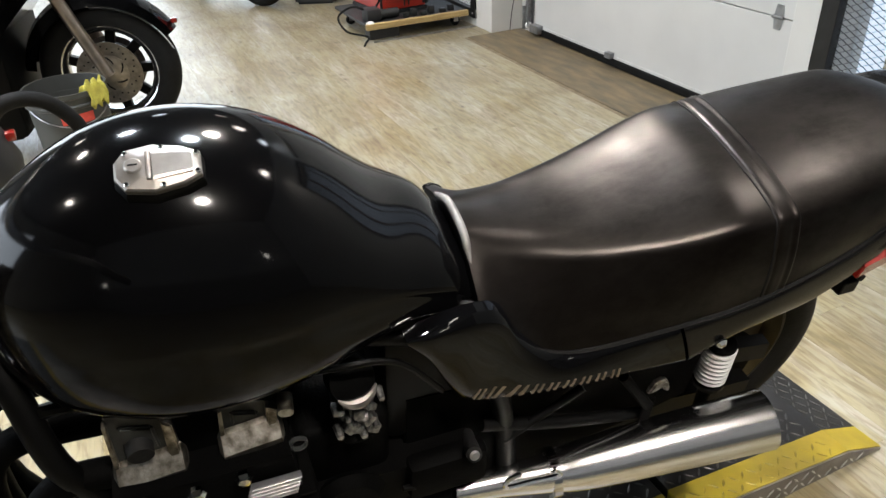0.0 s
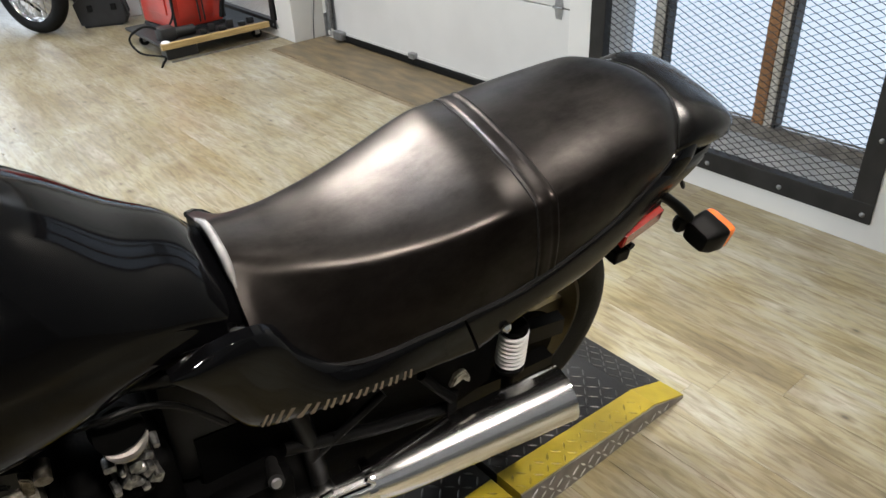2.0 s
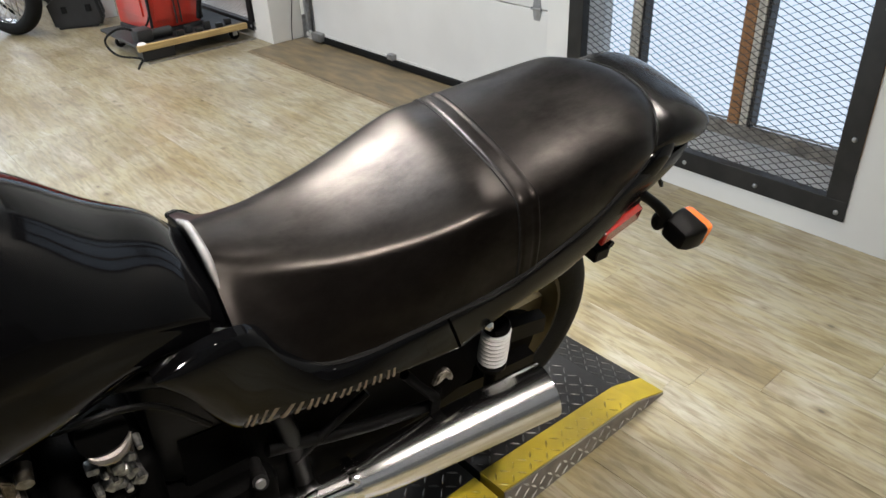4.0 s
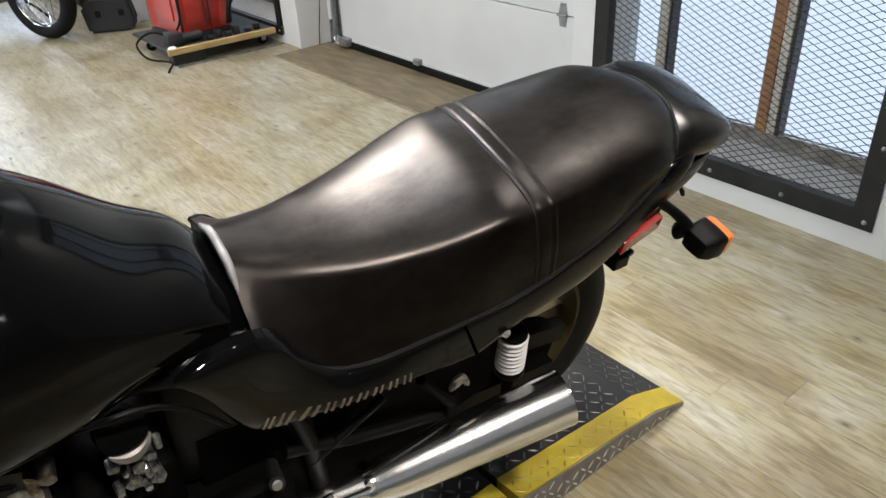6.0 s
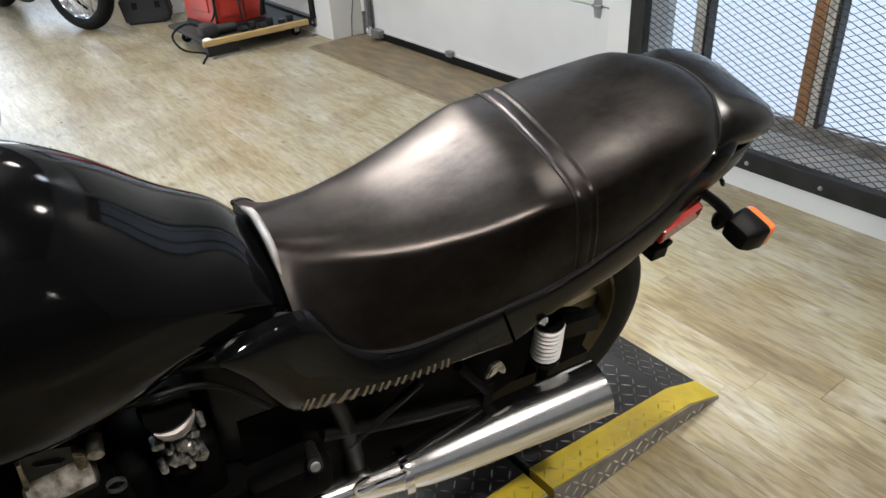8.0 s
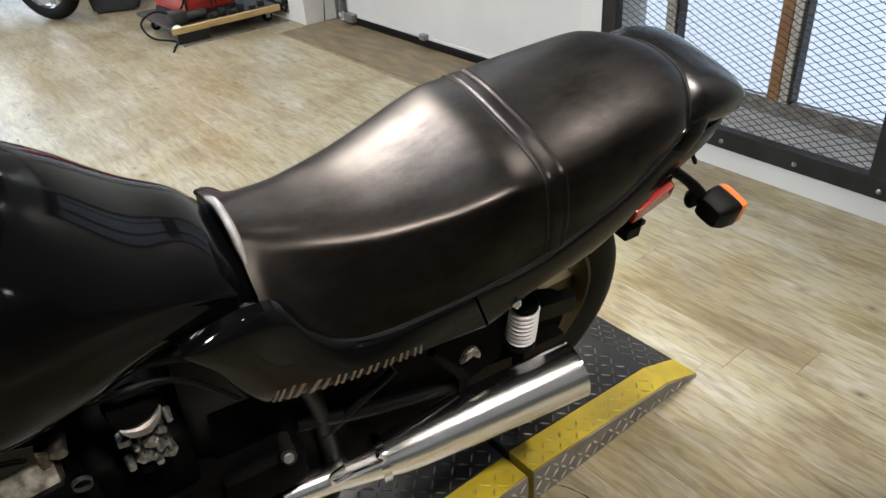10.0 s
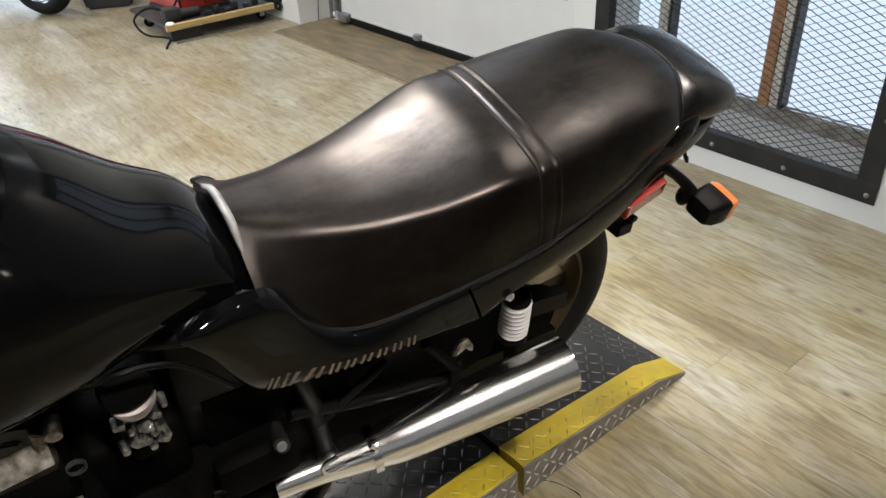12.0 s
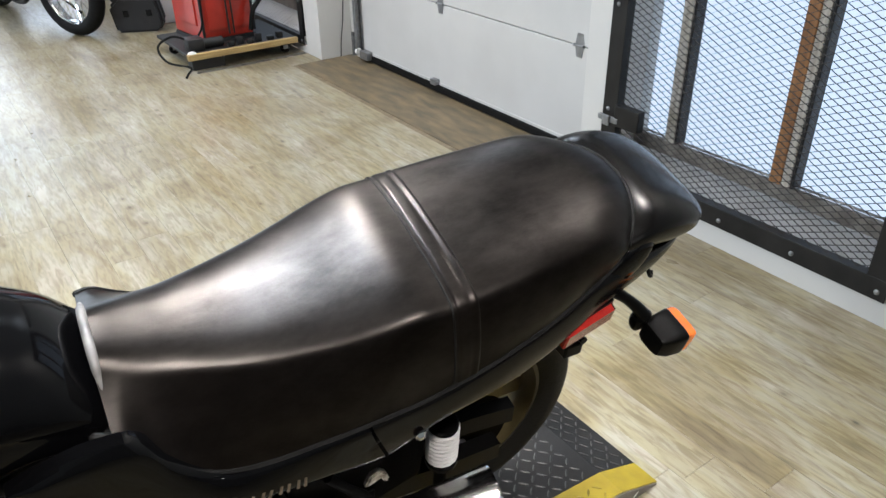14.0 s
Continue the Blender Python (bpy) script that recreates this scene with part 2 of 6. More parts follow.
def emitter(name, colour, power):
    m = bpy.data.materials.new(name)
    m.use_nodes = True
    n = m.node_tree.nodes
    n.remove(n["Principled BSDF"])
    e = n.new("ShaderNodeEmission")
    e.inputs[0].default_value, e.inputs[1].default_value = (*colour, 1), power
    m.node_tree.links.new(e.outputs[0], n["Material Output"].inputs[0])
    return m


M_DAY = emitter("daylight_haze", (0.80, 0.89, 1.0), 1.8)


def glass_material():
    m = material("window_glass", (0.9, 0.95, 1.0), 0.02)
    m.node_tree.nodes["Principled BSDF"].inputs["Transmission Weight"].default_value = 1.0
    m.node_tree.nodes["Principled BSDF"].inputs["IOR"].default_value = 1.1
    return m


M_GLASS = glass_material()


# mesh helpers
def thing(name, label, category, m=None, group="", kind=""):
    ob = new(name)
    ob.empty_display_size = 0.05
    if m is not None:
        ob.matrix_world = m
    return tagged(ob, label, category, group, kind)


def part(name, bm, mat, parent=None, label="", smooth=False, m=None):
    data = bpy.data.meshes.new(name)
    bmesh.ops.recalc_face_normals(bm, faces=bm.faces[:])
    bm.to_mesh(data)
    bm.free()
    data.materials.append(mat)
    if smooth:
        data.polygons.foreach_set("use_smooth", [True] * len(data.polygons))
        data.set_sharp_from_angle(angle=radians(40))
    ob = new(name, data)
    if parent is not None:
        ob.parent = parent
    if m is not None:
        ob.matrix_local = m
    if label:
        ob["label"] = label
    return ob


def box_bm(x0, x1, y0, y1, z0, z1, bevel=0.0, bm=None, seg=2):
    own = bmesh.new()
    bmesh.ops.create_cube(own, size=1.0, matrix=Matrix.LocRotScale(((x0 + x1) / 2, (y0 + y1) / 2, (z0 + z1) / 2), None, (x1 - x0, y1 - y0, z1 - z0)))
    if bevel:
        bmesh.ops.bevel(own, geom=own.edges[:], offset=bevel, segments=seg, profile=0.5, affect="EDGES")
    return merge(bm, own)


def merge(bm, own, m=None):
    """Adds own to bm, or hands own back where there is none."""
    if m is not None:
        bmesh.ops.transform(own, matrix=m, verts=own.verts[:])
    if bm is None:
        return own
    tmp = bpy.data.meshes.new("tmp")
    own.to_mesh(tmp)
    own.free()
    bm.from_mesh(tmp)
    bpy.data.meshes.remove(tmp)
    return bm


def smooth_path(pts, n):
    """n points on a smooth curve through pts."""
    P = [Vector(p) for p in pts]
    P = [P[0] * 2 - P[1]] + P + [P[-1] * 2 - P[-2]]
    out, segs = [], len(P) - 3
    for i in range(n):
        f = i / (n - 1) * segs
        k = min(int(f), segs - 1)
        t = f - k
        a, b, c, d = P[k:k + 4]
        out.append(0.5 * ((2 * b) + (c - a) * t + (2 * a - 5 * b + 4 * c - d) * t * t + (3 * b - a - 3 * c + d) * t ** 3))
    return out


def tube_bm(pts, radius, n=10, steps=0, bm=None, caps=True):
    """A tube along pts; radius: one number or one for each point."""
    P = smooth_path(pts, steps) if steps else [Vector(p) for p in pts]
    R = radius if isinstance(radius, (list, tuple)) else [radius] * len(pts)
    R = np.interp(np.linspace(0, 1, len(P)), np.linspace(0, 1, len(R)), R)
    own = bmesh.new()
    rings = []
    side = None
    for i, p in enumerate(P):
        d = (P[min(i + 1, len(P) - 1)] - P[max(i - 1, 0)]).normalized()
        if side is None:
            side = d.orthogonal().normalized()
        side = (side - d * side.dot(d)).normalized()
        up = d.cross(side)
        rings.append([own.verts.new(p + (side * math.cos(a) + up * math.sin(a)) * R[i]) for a in (2 * math.pi * k / n for k in range(n))])
    for a, b in zip(rings, rings[1:]):
        for k in range(n):
            own.faces.new((a[k], a[(k + 1) % n], b[(k + 1) % n], b[k]))
    if caps:
        own.faces.new(rings[0])
        own.faces.new(rings[-1])
    return merge(bm, own)


def lathe_bm(profile, n=32, m=None, bm=None, closed=False):
    """Turns (radius, height) round z."""
    own = bmesh.new()
    rings = [[own.verts.new((r * math.cos(a), r * math.sin(a), h)) for a in (2 * math.pi * k / n for k in range(n))] for r, h in profile]
    pairs = list(zip(rings, rings[1:])) + ([(rings[-1], rings[0])] if closed else [])
    for a, b in pairs:
        for k in range(n):
            own.faces.new((a[k], a[(k + 1) % n], b[(k + 1) % n], b[k]))
    if not closed:
        for ring in (rings[0], rings[-1]):
            own.faces.new(ring)
    return merge(bm, own, m)


def disc_bm(radius, depth, n=24, m=None, bm=None, bevel=0.0):
    b = min(bevel, depth / 2)
    prof = [(radius - b, 0), (radius, b), (radius, depth - b), (radius - b, depth)] if b else [(radius, 0), (radius, depth)]
    return lathe_bm(prof, n, m, bm)


def loft_bm(rings, bm=None, caps=True):
    own = bmesh.new()
    R = [[own.verts.new(p) for p in ring] for ring in rings]
    n = len(R[0])
    for a, b in zip(R, R[1:]):
        for k in range(n):
            own.faces.new((a[k], a[(k + 1) % n], b[(k + 1) % n], b[k]))
    if caps:
        own.faces.new(R[0])
        own.faces.new(R[-1])
    return merge(bm, own)


def prism_bm(outline, y0, y1, bevel=0.0, bm=None):
    """A plate from an (x, z) outline between y0 and y1."""
    own = bmesh.new()
    a = [own.verts.new((x, y0, z)) for x, z in outline]
    b = [own.verts.new((x, y1, z)) for x, z in outline]
    own.faces.new(a)
    own.faces.new(b[::-1])
    for k in range(len(a)):
        own.faces.new((a[k], b[k], b[(k + 1) % len(a)], a[(k + 1) % len(a)]))
    bmesh.ops.recalc_face_normals(own, faces=own.faces[:])
    if bevel:
        bmesh.ops.bevel(own, geom=own.edges[:], offset=bevel, segments=2, affect="EDGES")
    return merge(bm, own)


def stations(table, n):
    """Smoothly resamples a table of rows (u, a, b, ...) to n rows."""
    W = len(table[0])
    out = []
    for i in range(0, W, 3):
        pts = [tuple((list(r[i:i + 3]) + [0, 0])[:3]) for r in table]
        out.append(smooth_path(pts, n))
    return [sum((list(o[k]) for o in out), [])[:W] for k in range(n)]


def ring_pts(u, hw, wt, wm, wb, hb, e, n=40):
    """A closed section: half width hw at height wm, top wt, bottom wb with half width hb; e: squareness of the top."""
    pts = []
    for k in range(n):
        a = math.pi * k / (n - 1)
        c, s = math.cos(a), math.sin(a)
        pts.append((u, -math.copysign(abs(c) ** (2 / e), c) * hw, wm + (wt - wm) * abs(s) ** (2 / e)))
    m = 8
    for k in range(1, m + 1):
        f = k / m
        pts.append((u, hw + (hb - hw) * f ** 1.6, wm + (wb - wm) * f))
    for k in range(m, 0, -1):
        f = k / m
        pts.append((u, -(hw + (hb - hw) * f ** 1.6), wm + (wb - wm) * f))
    return pts


# ---------------------------------------------------------------- setting
WX, DX, PY = 2.585, 2.79, 4.58     # grate wall, overhead door, far pier
wall_e = thing("wall_east", "white painted wall with barred windows and an overhead door", "wall", kind="structure")
part("wall_panel", box_bm(WX, WX + 0.3, 0.30, 0.76, 0, CEIL), M_WHITE, wall_e)
part("wall_panel", box_bm(WX, WX + 0.3, -3.2, 0.30, 0, CEIL), M_WHITE, wall_e)
part("wall_panel", box_bm(WX, WX + 0.3, 0.76, 2.02, 0, 0.085), M_WHITE, wall_e)
part("wall_panel", box_bm(WX, WX + 0.3, 0.76, 2.02, 2.45, CEIL), M_WHITE, wall_e)
part("jamb", box_bm(WX, WX + 0.30, 2.02, 2.145, 0, CEIL, 0.004), M_WHITE, wall_e)
part("pier", box_bm(WX - 0.04, WX + 0.30, PY, 4.80, 0, CEIL, 0.004), M_WHITE, wall_e)
part("wall_panel", box_bm(WX - 0.04, WX + 0.30, 4.80, 6.9, 0, 0.055), M_WHITE, wall_e)
part("wall_panel", box_bm(WX - 0.04, WX + 0.30, 4.80, 6.9, 2.3, CEIL), M_WHITE, wall_e)
part("wall_panel", box_bm(WX - 0.04, WX + 0.30, 6.9, 9.6, 0, CEIL), M_WHITE, wall_e)
part("lintel", box_bm(WX + 0.02, WX + 0.30, 2.145, PY, 2.45, CEIL), M_WHITE, wall_e)
wall_n = thing("wall_north", "plain white painted end wall with a wide shop front", "wall", kind="structure")
for a, b, c, d in ((-4.2, -2.6, 0, CEIL), (2.4, WX + 0.3, 0, CEIL), (-2.6, 2.4, 0, 0.4), (-2.6, 2.4, 2.7, CEIL)):
    part("wall_panel", box_bm(a, b, 9.6, 9.8, c, d), M_WHITE, wall_n)
wall_w = thing("wall_west", "plain dark grey side wall with a tall shop window", "wall", kind="structure")
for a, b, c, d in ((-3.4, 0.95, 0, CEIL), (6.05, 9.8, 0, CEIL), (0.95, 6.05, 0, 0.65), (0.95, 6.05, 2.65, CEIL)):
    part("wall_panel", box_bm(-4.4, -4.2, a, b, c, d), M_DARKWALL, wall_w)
# Unseen wall; its pale and grey bands are added for reflections on the bike.
wall_s = thing("wall_south", "unseen closing wall, pale over a grey band toned for reflections", "wall", kind="structure")
part("upper_panel", box_bm(-4.2, WX, -2.6, -2.4, 0.95, CEIL), M_DARKWALL, wall_s, "pale upper wall")
part("dado", box_bm(-4.2, WX, -2.6, -2.39, 0, 0.95), M_DARKBAND, wall_s, "grey lower band added for dark reflections on the bike")
ceiling = tagged(part("ceiling", box_bm(-4.4, WX + 0.3, -3.4, 9.8, CEIL, CEIL + 0.15), M_CEIL), "plain dark painted ceiling", "ceiling", kind="structure")
backdrop = tagged(part("backdrop", box_bm(4.6, 4.62, -4.0, 12.0, -1.5, 6.0), M_DAY), "pale blue daylight outside the windows", "backdrop", kind="structure")


def grate(name, x, y0, y1, z0, z1, rail, label, depth=0.035, w=0.0011, deep=0.0017):
    """A bolted black steel frame with expanded metal across it."""
    g = thing(name, label, "window grate", kind="")
    for a, b, c, d in ((y0, y1, z0, z0 + rail), (y0, y1, z1 - rail, z1), (y0, y0 + rail, z0 + rail, z1 - rail), (y1 - rail, y1, z0 + rail, z1 - rail)):
        bm = box_bm(x - 0.008, x - 0.002, a, b, c, d, 0.0015)
        part("frame_rail", bm, M_BLACKMETAL, g)
    t = 0.012
    for a, b, c, d in ((y0 + rail - t, y1 - rail + t, z0 + rail - t, z0 + rail), (y0 + rail - t, y0 + rail, z0 + rail, z1 - rail), (y1 - rail, y1 - rail + t, z0 + rail, z1 - rail)):
        part("frame_lip", box_bm(x - 0.002, x + depth, a, b, c, d, 0.001), M_BLACKMETAL, g)
    # expanded metal: rows of slanting strands
    verts, faces = [], []
    lw, sw, d = 0.0545, 0.0250, deep
    a0, a1, b0, b1 = y0 + rail - 0.01, y1 - rail + 0.01, z0 + rail - 0.01, z1 - rail + 0.01
    ny, nz = int((a1 - a0) / (lw / 2)), int((b1 - b0) / (sw / 2))
    for j in range(nz):
        for i in range(ny):
            up = (i + j) % 2
            p, q = (a0 + i * lw / 2, b0 + (j + (0 if up else 1)) * sw / 2), (a0 + (i + 1) * lw / 2, b0 + (j + (1 if up else 0)) * sw / 2)
            k = len(verts)
            xa, xb = (x + 0.012, x + 0.016) if up else (x + 0.014, x + 0.018)
            for (yy, zz), xx in ((p, xa), (q, xb)):
                verts += [(xx - d, yy, zz - w), (xx + d, yy, zz - w * 0.4), (xx + d, yy, zz + w), (xx - d, yy, zz + w * 0.4)]
            faces += [(k, k + 1, k + 5, k + 4), (k + 1, k + 2, k + 6, k + 5), (k + 2, k + 3, k + 7, k + 6), (k + 3, k, k + 4, k + 7)]
    me = bpy.data.meshes.new("expanded_metal")
    me.from_pydata(verts, [], faces)
    me.materials.append(M_MESH)
    ob = new("expanded_metal", me)
    ob.parent = g
    tagged(ob, "dark diamond expanded metal mesh", kind="stuff")
    ys = [y0 + 0.03 + (y1 - y0 - 0.06) * i / 4 for i in range(5)]
    zs = [z0 + 0.3 + 0.42 * i for i in range(5)]
    for yy, zz in [(v, z0 + 0.03) for v in ys] + [(y0 + 0.03, v) for v in zs] + [(y1 - 0.03, v) for v in zs]:
        part("bolt", lathe_bm([(0.0095, 0), (0.009, 0.003), (0.006, 0.0055), (0.001, 0.006)], 10, pose(x - 0.008, yy, zz, 0, -90, 0)), M_GALV, g, smooth=True)
    return g


window_grate = grate("window_grate", WX, 0.76, 2.02, 0.085, 2.45, 0.075, "black steel frame with diamond mesh bolted over the window")
grate("window_grate", WX - 0.045, 4.81, 6.9, 0.055, 2.3, 0.06, "black steel frame with diamond mesh over the far window", w=0.0009, deep=0.0009)


def window(name, x, y0, y1, z0, z1, bars, label):
    """A deep window: sill, weathered timber, posts and panes."""
    w = thing(name, label, "window", kind="structure")
    bm = bmesh.new()
    v = [bm.verts.new(p) for p in ((WX + 0.012, y0, z0), (WX + 0.012, y1, z0), (x + 0.1, y1, z0 + 0.03), (x + 0.1, y0, z0 + 0.03),
                                   (WX + 0.012, y0, z0 - 0.08), (WX + 0.012, y1, z0 - 0.08), (x + 0.1, y1, z0 - 0.08), (x + 0.1, y0, z0 - 0.08))]
    for f in ((0, 1, 2, 3), (4, 7, 6, 5), (0, 4, 5, 1), (1, 5, 6, 2), (2, 6, 7, 3), (3, 7, 4, 0)):
        bm.faces.new([v[i] for i in f])
    part("window_sill", bm, M_SILL, w, "pale dusty concrete sill")
    part("bottom_rail", box_bm(x - 0.012, x + 0.05, y0, y1, z0 + 0.045, 0.235, 0.006), M_GREYWOOD, w, "weathered grey timber rail")
    part("top_rail", box_bm(x - 0.012, x + 0.05, y0, y1, z1 - 0.08, z1, 0.004), M_GREYWOOD, w)
    for a, b, mat, lab in bars:
        part("post", box_bm(x - 0.012, x + 0.05, a, b, 0.235, z1 - 0.08, 0.004), mat, w, lab)
    edges = sorted([y0, y1] + [v for b in bars for v in b[:2]])
    for a, b in zip(edges[::2], edges[1::2]):
        if b - a > 0.05:
            pane = part("pane", box_bm(x + 0.015, x + 0.021, a, b, 0.235, z1 - 0.08), M_GLASS, w)
            pane.visible_shadow = False
    return w


GX = 2.80
window("window_1", GX, 0.70, 2.02, 0.13, 2.45, [
    (0.70, 0.875, M_WOODPOST, "brown timber post"),
    (1.252, 1.266, M_BLACKMETAL, "dark metal mullion"),
    (1.268, 1.302, M_PALEPOST, "pale limed wooden post"),
    (1.304, 1.352, M_WOODPOST, "orange-brown timber post"),
    (1.788, 1.800, M_BLACKMETAL, "dark metal mullion"),
    (1.802, 1.850, M_PALEPOST, "pale limed wooden post")], "deep barred window with timber posts and bright daylight")
window("window_2", GX, 4.81, 6.9, 0.10, 2.3, [(5.10, 5.22, M_GREYWOOD, "weathered grey post")], "deep barred window of the far bay with timber post")
part("alcove_side", box_bm(WX + 0.3, GX + 0.16, 0.5, 0.70, 0, CEIL), M_WHITE, wall_e)
part("alcove_side", box_bm(WX + 0.3, GX + 0.16, 6.9, 7.1, 0, CEIL), M_WHITE, wall_e)


def overhead_door():
    d = thing("door_1", "closed white sectional overhead door with black bottom seal", "garage door", kind="structure")
    y0, y1 = 2.147, 4.42
    for i in range(4):
        z = 0.045 + i * 0.525 - (0.045 if i == 0 else 0.045)
        a, b = (0.05 if i == 0 else 0.525 * i), 0.525 * (i + 1) - 0.004
        part("door_section", box_bm(DX, DX + 0.045, y0, y1, a, b, 0.004), M_DOOR, d)
    part("bottom_seal", box_bm(DX - 0.012, DX + 0.04, y0, y1, 0.004, 0.05, 0.008), M_RUBBER, d, "black rubber bottom seal")
    part("retainer", box_bm(DX - 0.004, DX, y0, y1, 0.05, 0.066, 0.001), M_DOOR, d)
    for i in (1, 2, 3):
        for y in (2.39, 3.50, 4.30):
            bm = prism_bm([(-0.018, -0.055), (0.018, -0.055), (0.028, 0), (0.018, 0.055), (-0.018, 0.055), (-0.028, 0)], 0, 0.003)
            bm = tube_bm([(-0.03, -0.006, 0), (0.03, -0.006, 0)], 0.007, 8, bm=bm)
            part("hinge", bm, M_GALV, d, "small galvanised hinge", m=pose(DX - 0.003, y, 0.525 * i, 0, 0, -90))
    part("bottom_bracket", box_bm(DX - 0.035, DX + 0.0, 3.52, 3.575, 0.05, 0.085, 0.004), M_GALV, d)
    part("bottom_bracket", box_bm(DX - 0.05, DX - 0.0, 4.30, 4.40, 0.02, 0.075, 0.006), M_GALV, d)
    part("roller", disc_bm(0.023, 0.02, 16, pose(DX - 0.04, 4.44, 0.06, 90, 0, 0), bevel=0.003), M_APPL, d)
    for y in (4.44,):
        bm = box_bm(DX - 0.055, DX - 0.005, y, y + 0.004, 0.07, 2.1)
        bm = box_bm(DX - 0.055, DX - 0.051, y - 0.025, y, 0.07, 2.1, bm=bm)
        bm = box_bm(DX - 0.009, DX - 0.005, y - 0.025, y, 0.07, 2.1, bm=bm)
        part("track", bm, M_GALV, d, "galvanised vertical roller track")
    part("track_bracket", box_bm(DX - 0.075, DX - 0.01, 4.446, 4.452, 0.03, 0.19, 0.001), M_GALV, d)
    part("track_bracket", box_bm(DX - 0.004, DX + 0.0, 4.42, 4.50, 0.02, 0.22, 0.001), M_GALV, d)
    part("side_wall", box_bm(DX, DX + 0.1, 4.42, PY, 0.0, 2.45), M_WHITE, d)
    part("outer_face", box_bm(DX + 0.05, DX + 0.10, y0, y1, 0.0, 2.45), M_WHITE, d)
    tagged(part("thin_cable", tube_bm([(DX - 0.1, 4.575, 0.0), (DX - 0.09, 4.57, 0.12), (DX - 0.06, 4.572, 0.3), (DX - 0.05, 4.574, 0.6), (DX - 0.05, 4.575, 2.0)], 0.003, 6, 24), M_CASE), "thin grey cable hanging down the pier", "cable")
    return d


overhead_door()

# ---------------------------------------------------------------- lift
LY0, LY1, LH = 0.735, 1.40, 0.095     # platform edges and height


def lugs(regions, height=0.002, pitch=0.028):
    """Raised tread lozenges on the top of sloping plates. regions: x0, x1, y0, y1, height at x0, height at x1."""
    verts, faces = [], []
    for x0, x1, y0, y1, za, zb in regions:
        nx, ny = int((x1 - x0 - 0.01) / pitch), int((y1 - y0 - 0.01) / pitch)
        for i in range(nx):
            for j in range(ny):
                cx, cy = x0 + 0.016 + i * pitch, y0 + 0.014 + j * pitch
                a = math.pi / 4 if (i + j) % 2 else -math.pi / 4
                c, s = math.cos(a), math.sin(a)
                k = len(verts)
                for du, dv, dz in ((-0.0135, 0, 0), (-0.005, -0.0028, 0), (0.005, -0.0028, 0), (0.0135, 0, 0), (0.005, 0.0028, 0), (-0.005, 0.0028, 0), (-0.009, 0, 1), (0.009, 0, 1)):
                    px, py = cx + du * c - dv * s, cy + du * s + dv * c
                    pz = za + (zb - za) * (px - x0) / (x1 - x0) + dz * height
                    verts.append((px, py, pz))
                faces += [(k, k + 1, k + 6), (k + 1, k + 2, k + 7, k + 6), (k + 2, k + 3, k + 7), (k + 3, k + 4, k + 7), (k + 4, k + 5, k + 6, k + 7), (k + 5, k, k + 6)]
    me = bpy.data.meshes.new("tread")
    me.from_pydata(verts, [], faces)
    return me


def side_lugs(x0, x1, ztop0, ztop1, y):
    verts, faces = [], []
    pitch = 0.027
    for i in range(int((x1 - x0) / pitch)):
        for j in range(4):
            cx, cz = x0 + 0.014 + i * pitch, 0.014 + j * pitch
            if cz + 0.010 > ztop0 + (ztop1 - ztop0) * (cx - x0) / (x1 - x0):
                continue
            a = math.pi / 4 if (i + j) % 2 else -math.pi / 4
            c, s = math.cos(a), math.sin(a)
            k = len(verts)
            for du, dv, dz in ((-0.014, 0, 0), (0, -0.0032, 0), (0.014, 0, 0), (0, 0.0032, 0), (-0.009, 0, 1), (0.009, 0, 1)):
                verts.append((cx + du * c - dv * s, y - dz * 0.0022, cz + du * s + dv * c))
            faces += [(k, k + 1, k + 5, k + 4), (k + 1, k + 2, k + 5), (k + 2, k + 3, k + 4, k + 5), (k + 3, k, k + 4)]
    me = bpy.data.meshes.new("side_tread")
    me.from_pydata(verts, [], faces)
    return me


def add_mesh(name, me, mat, parent, label="", kind=""):
    me.materials.append(mat)
    ob = new(name, me)
    ob.parent = parent
    return tagged(ob, label, kind=kind)


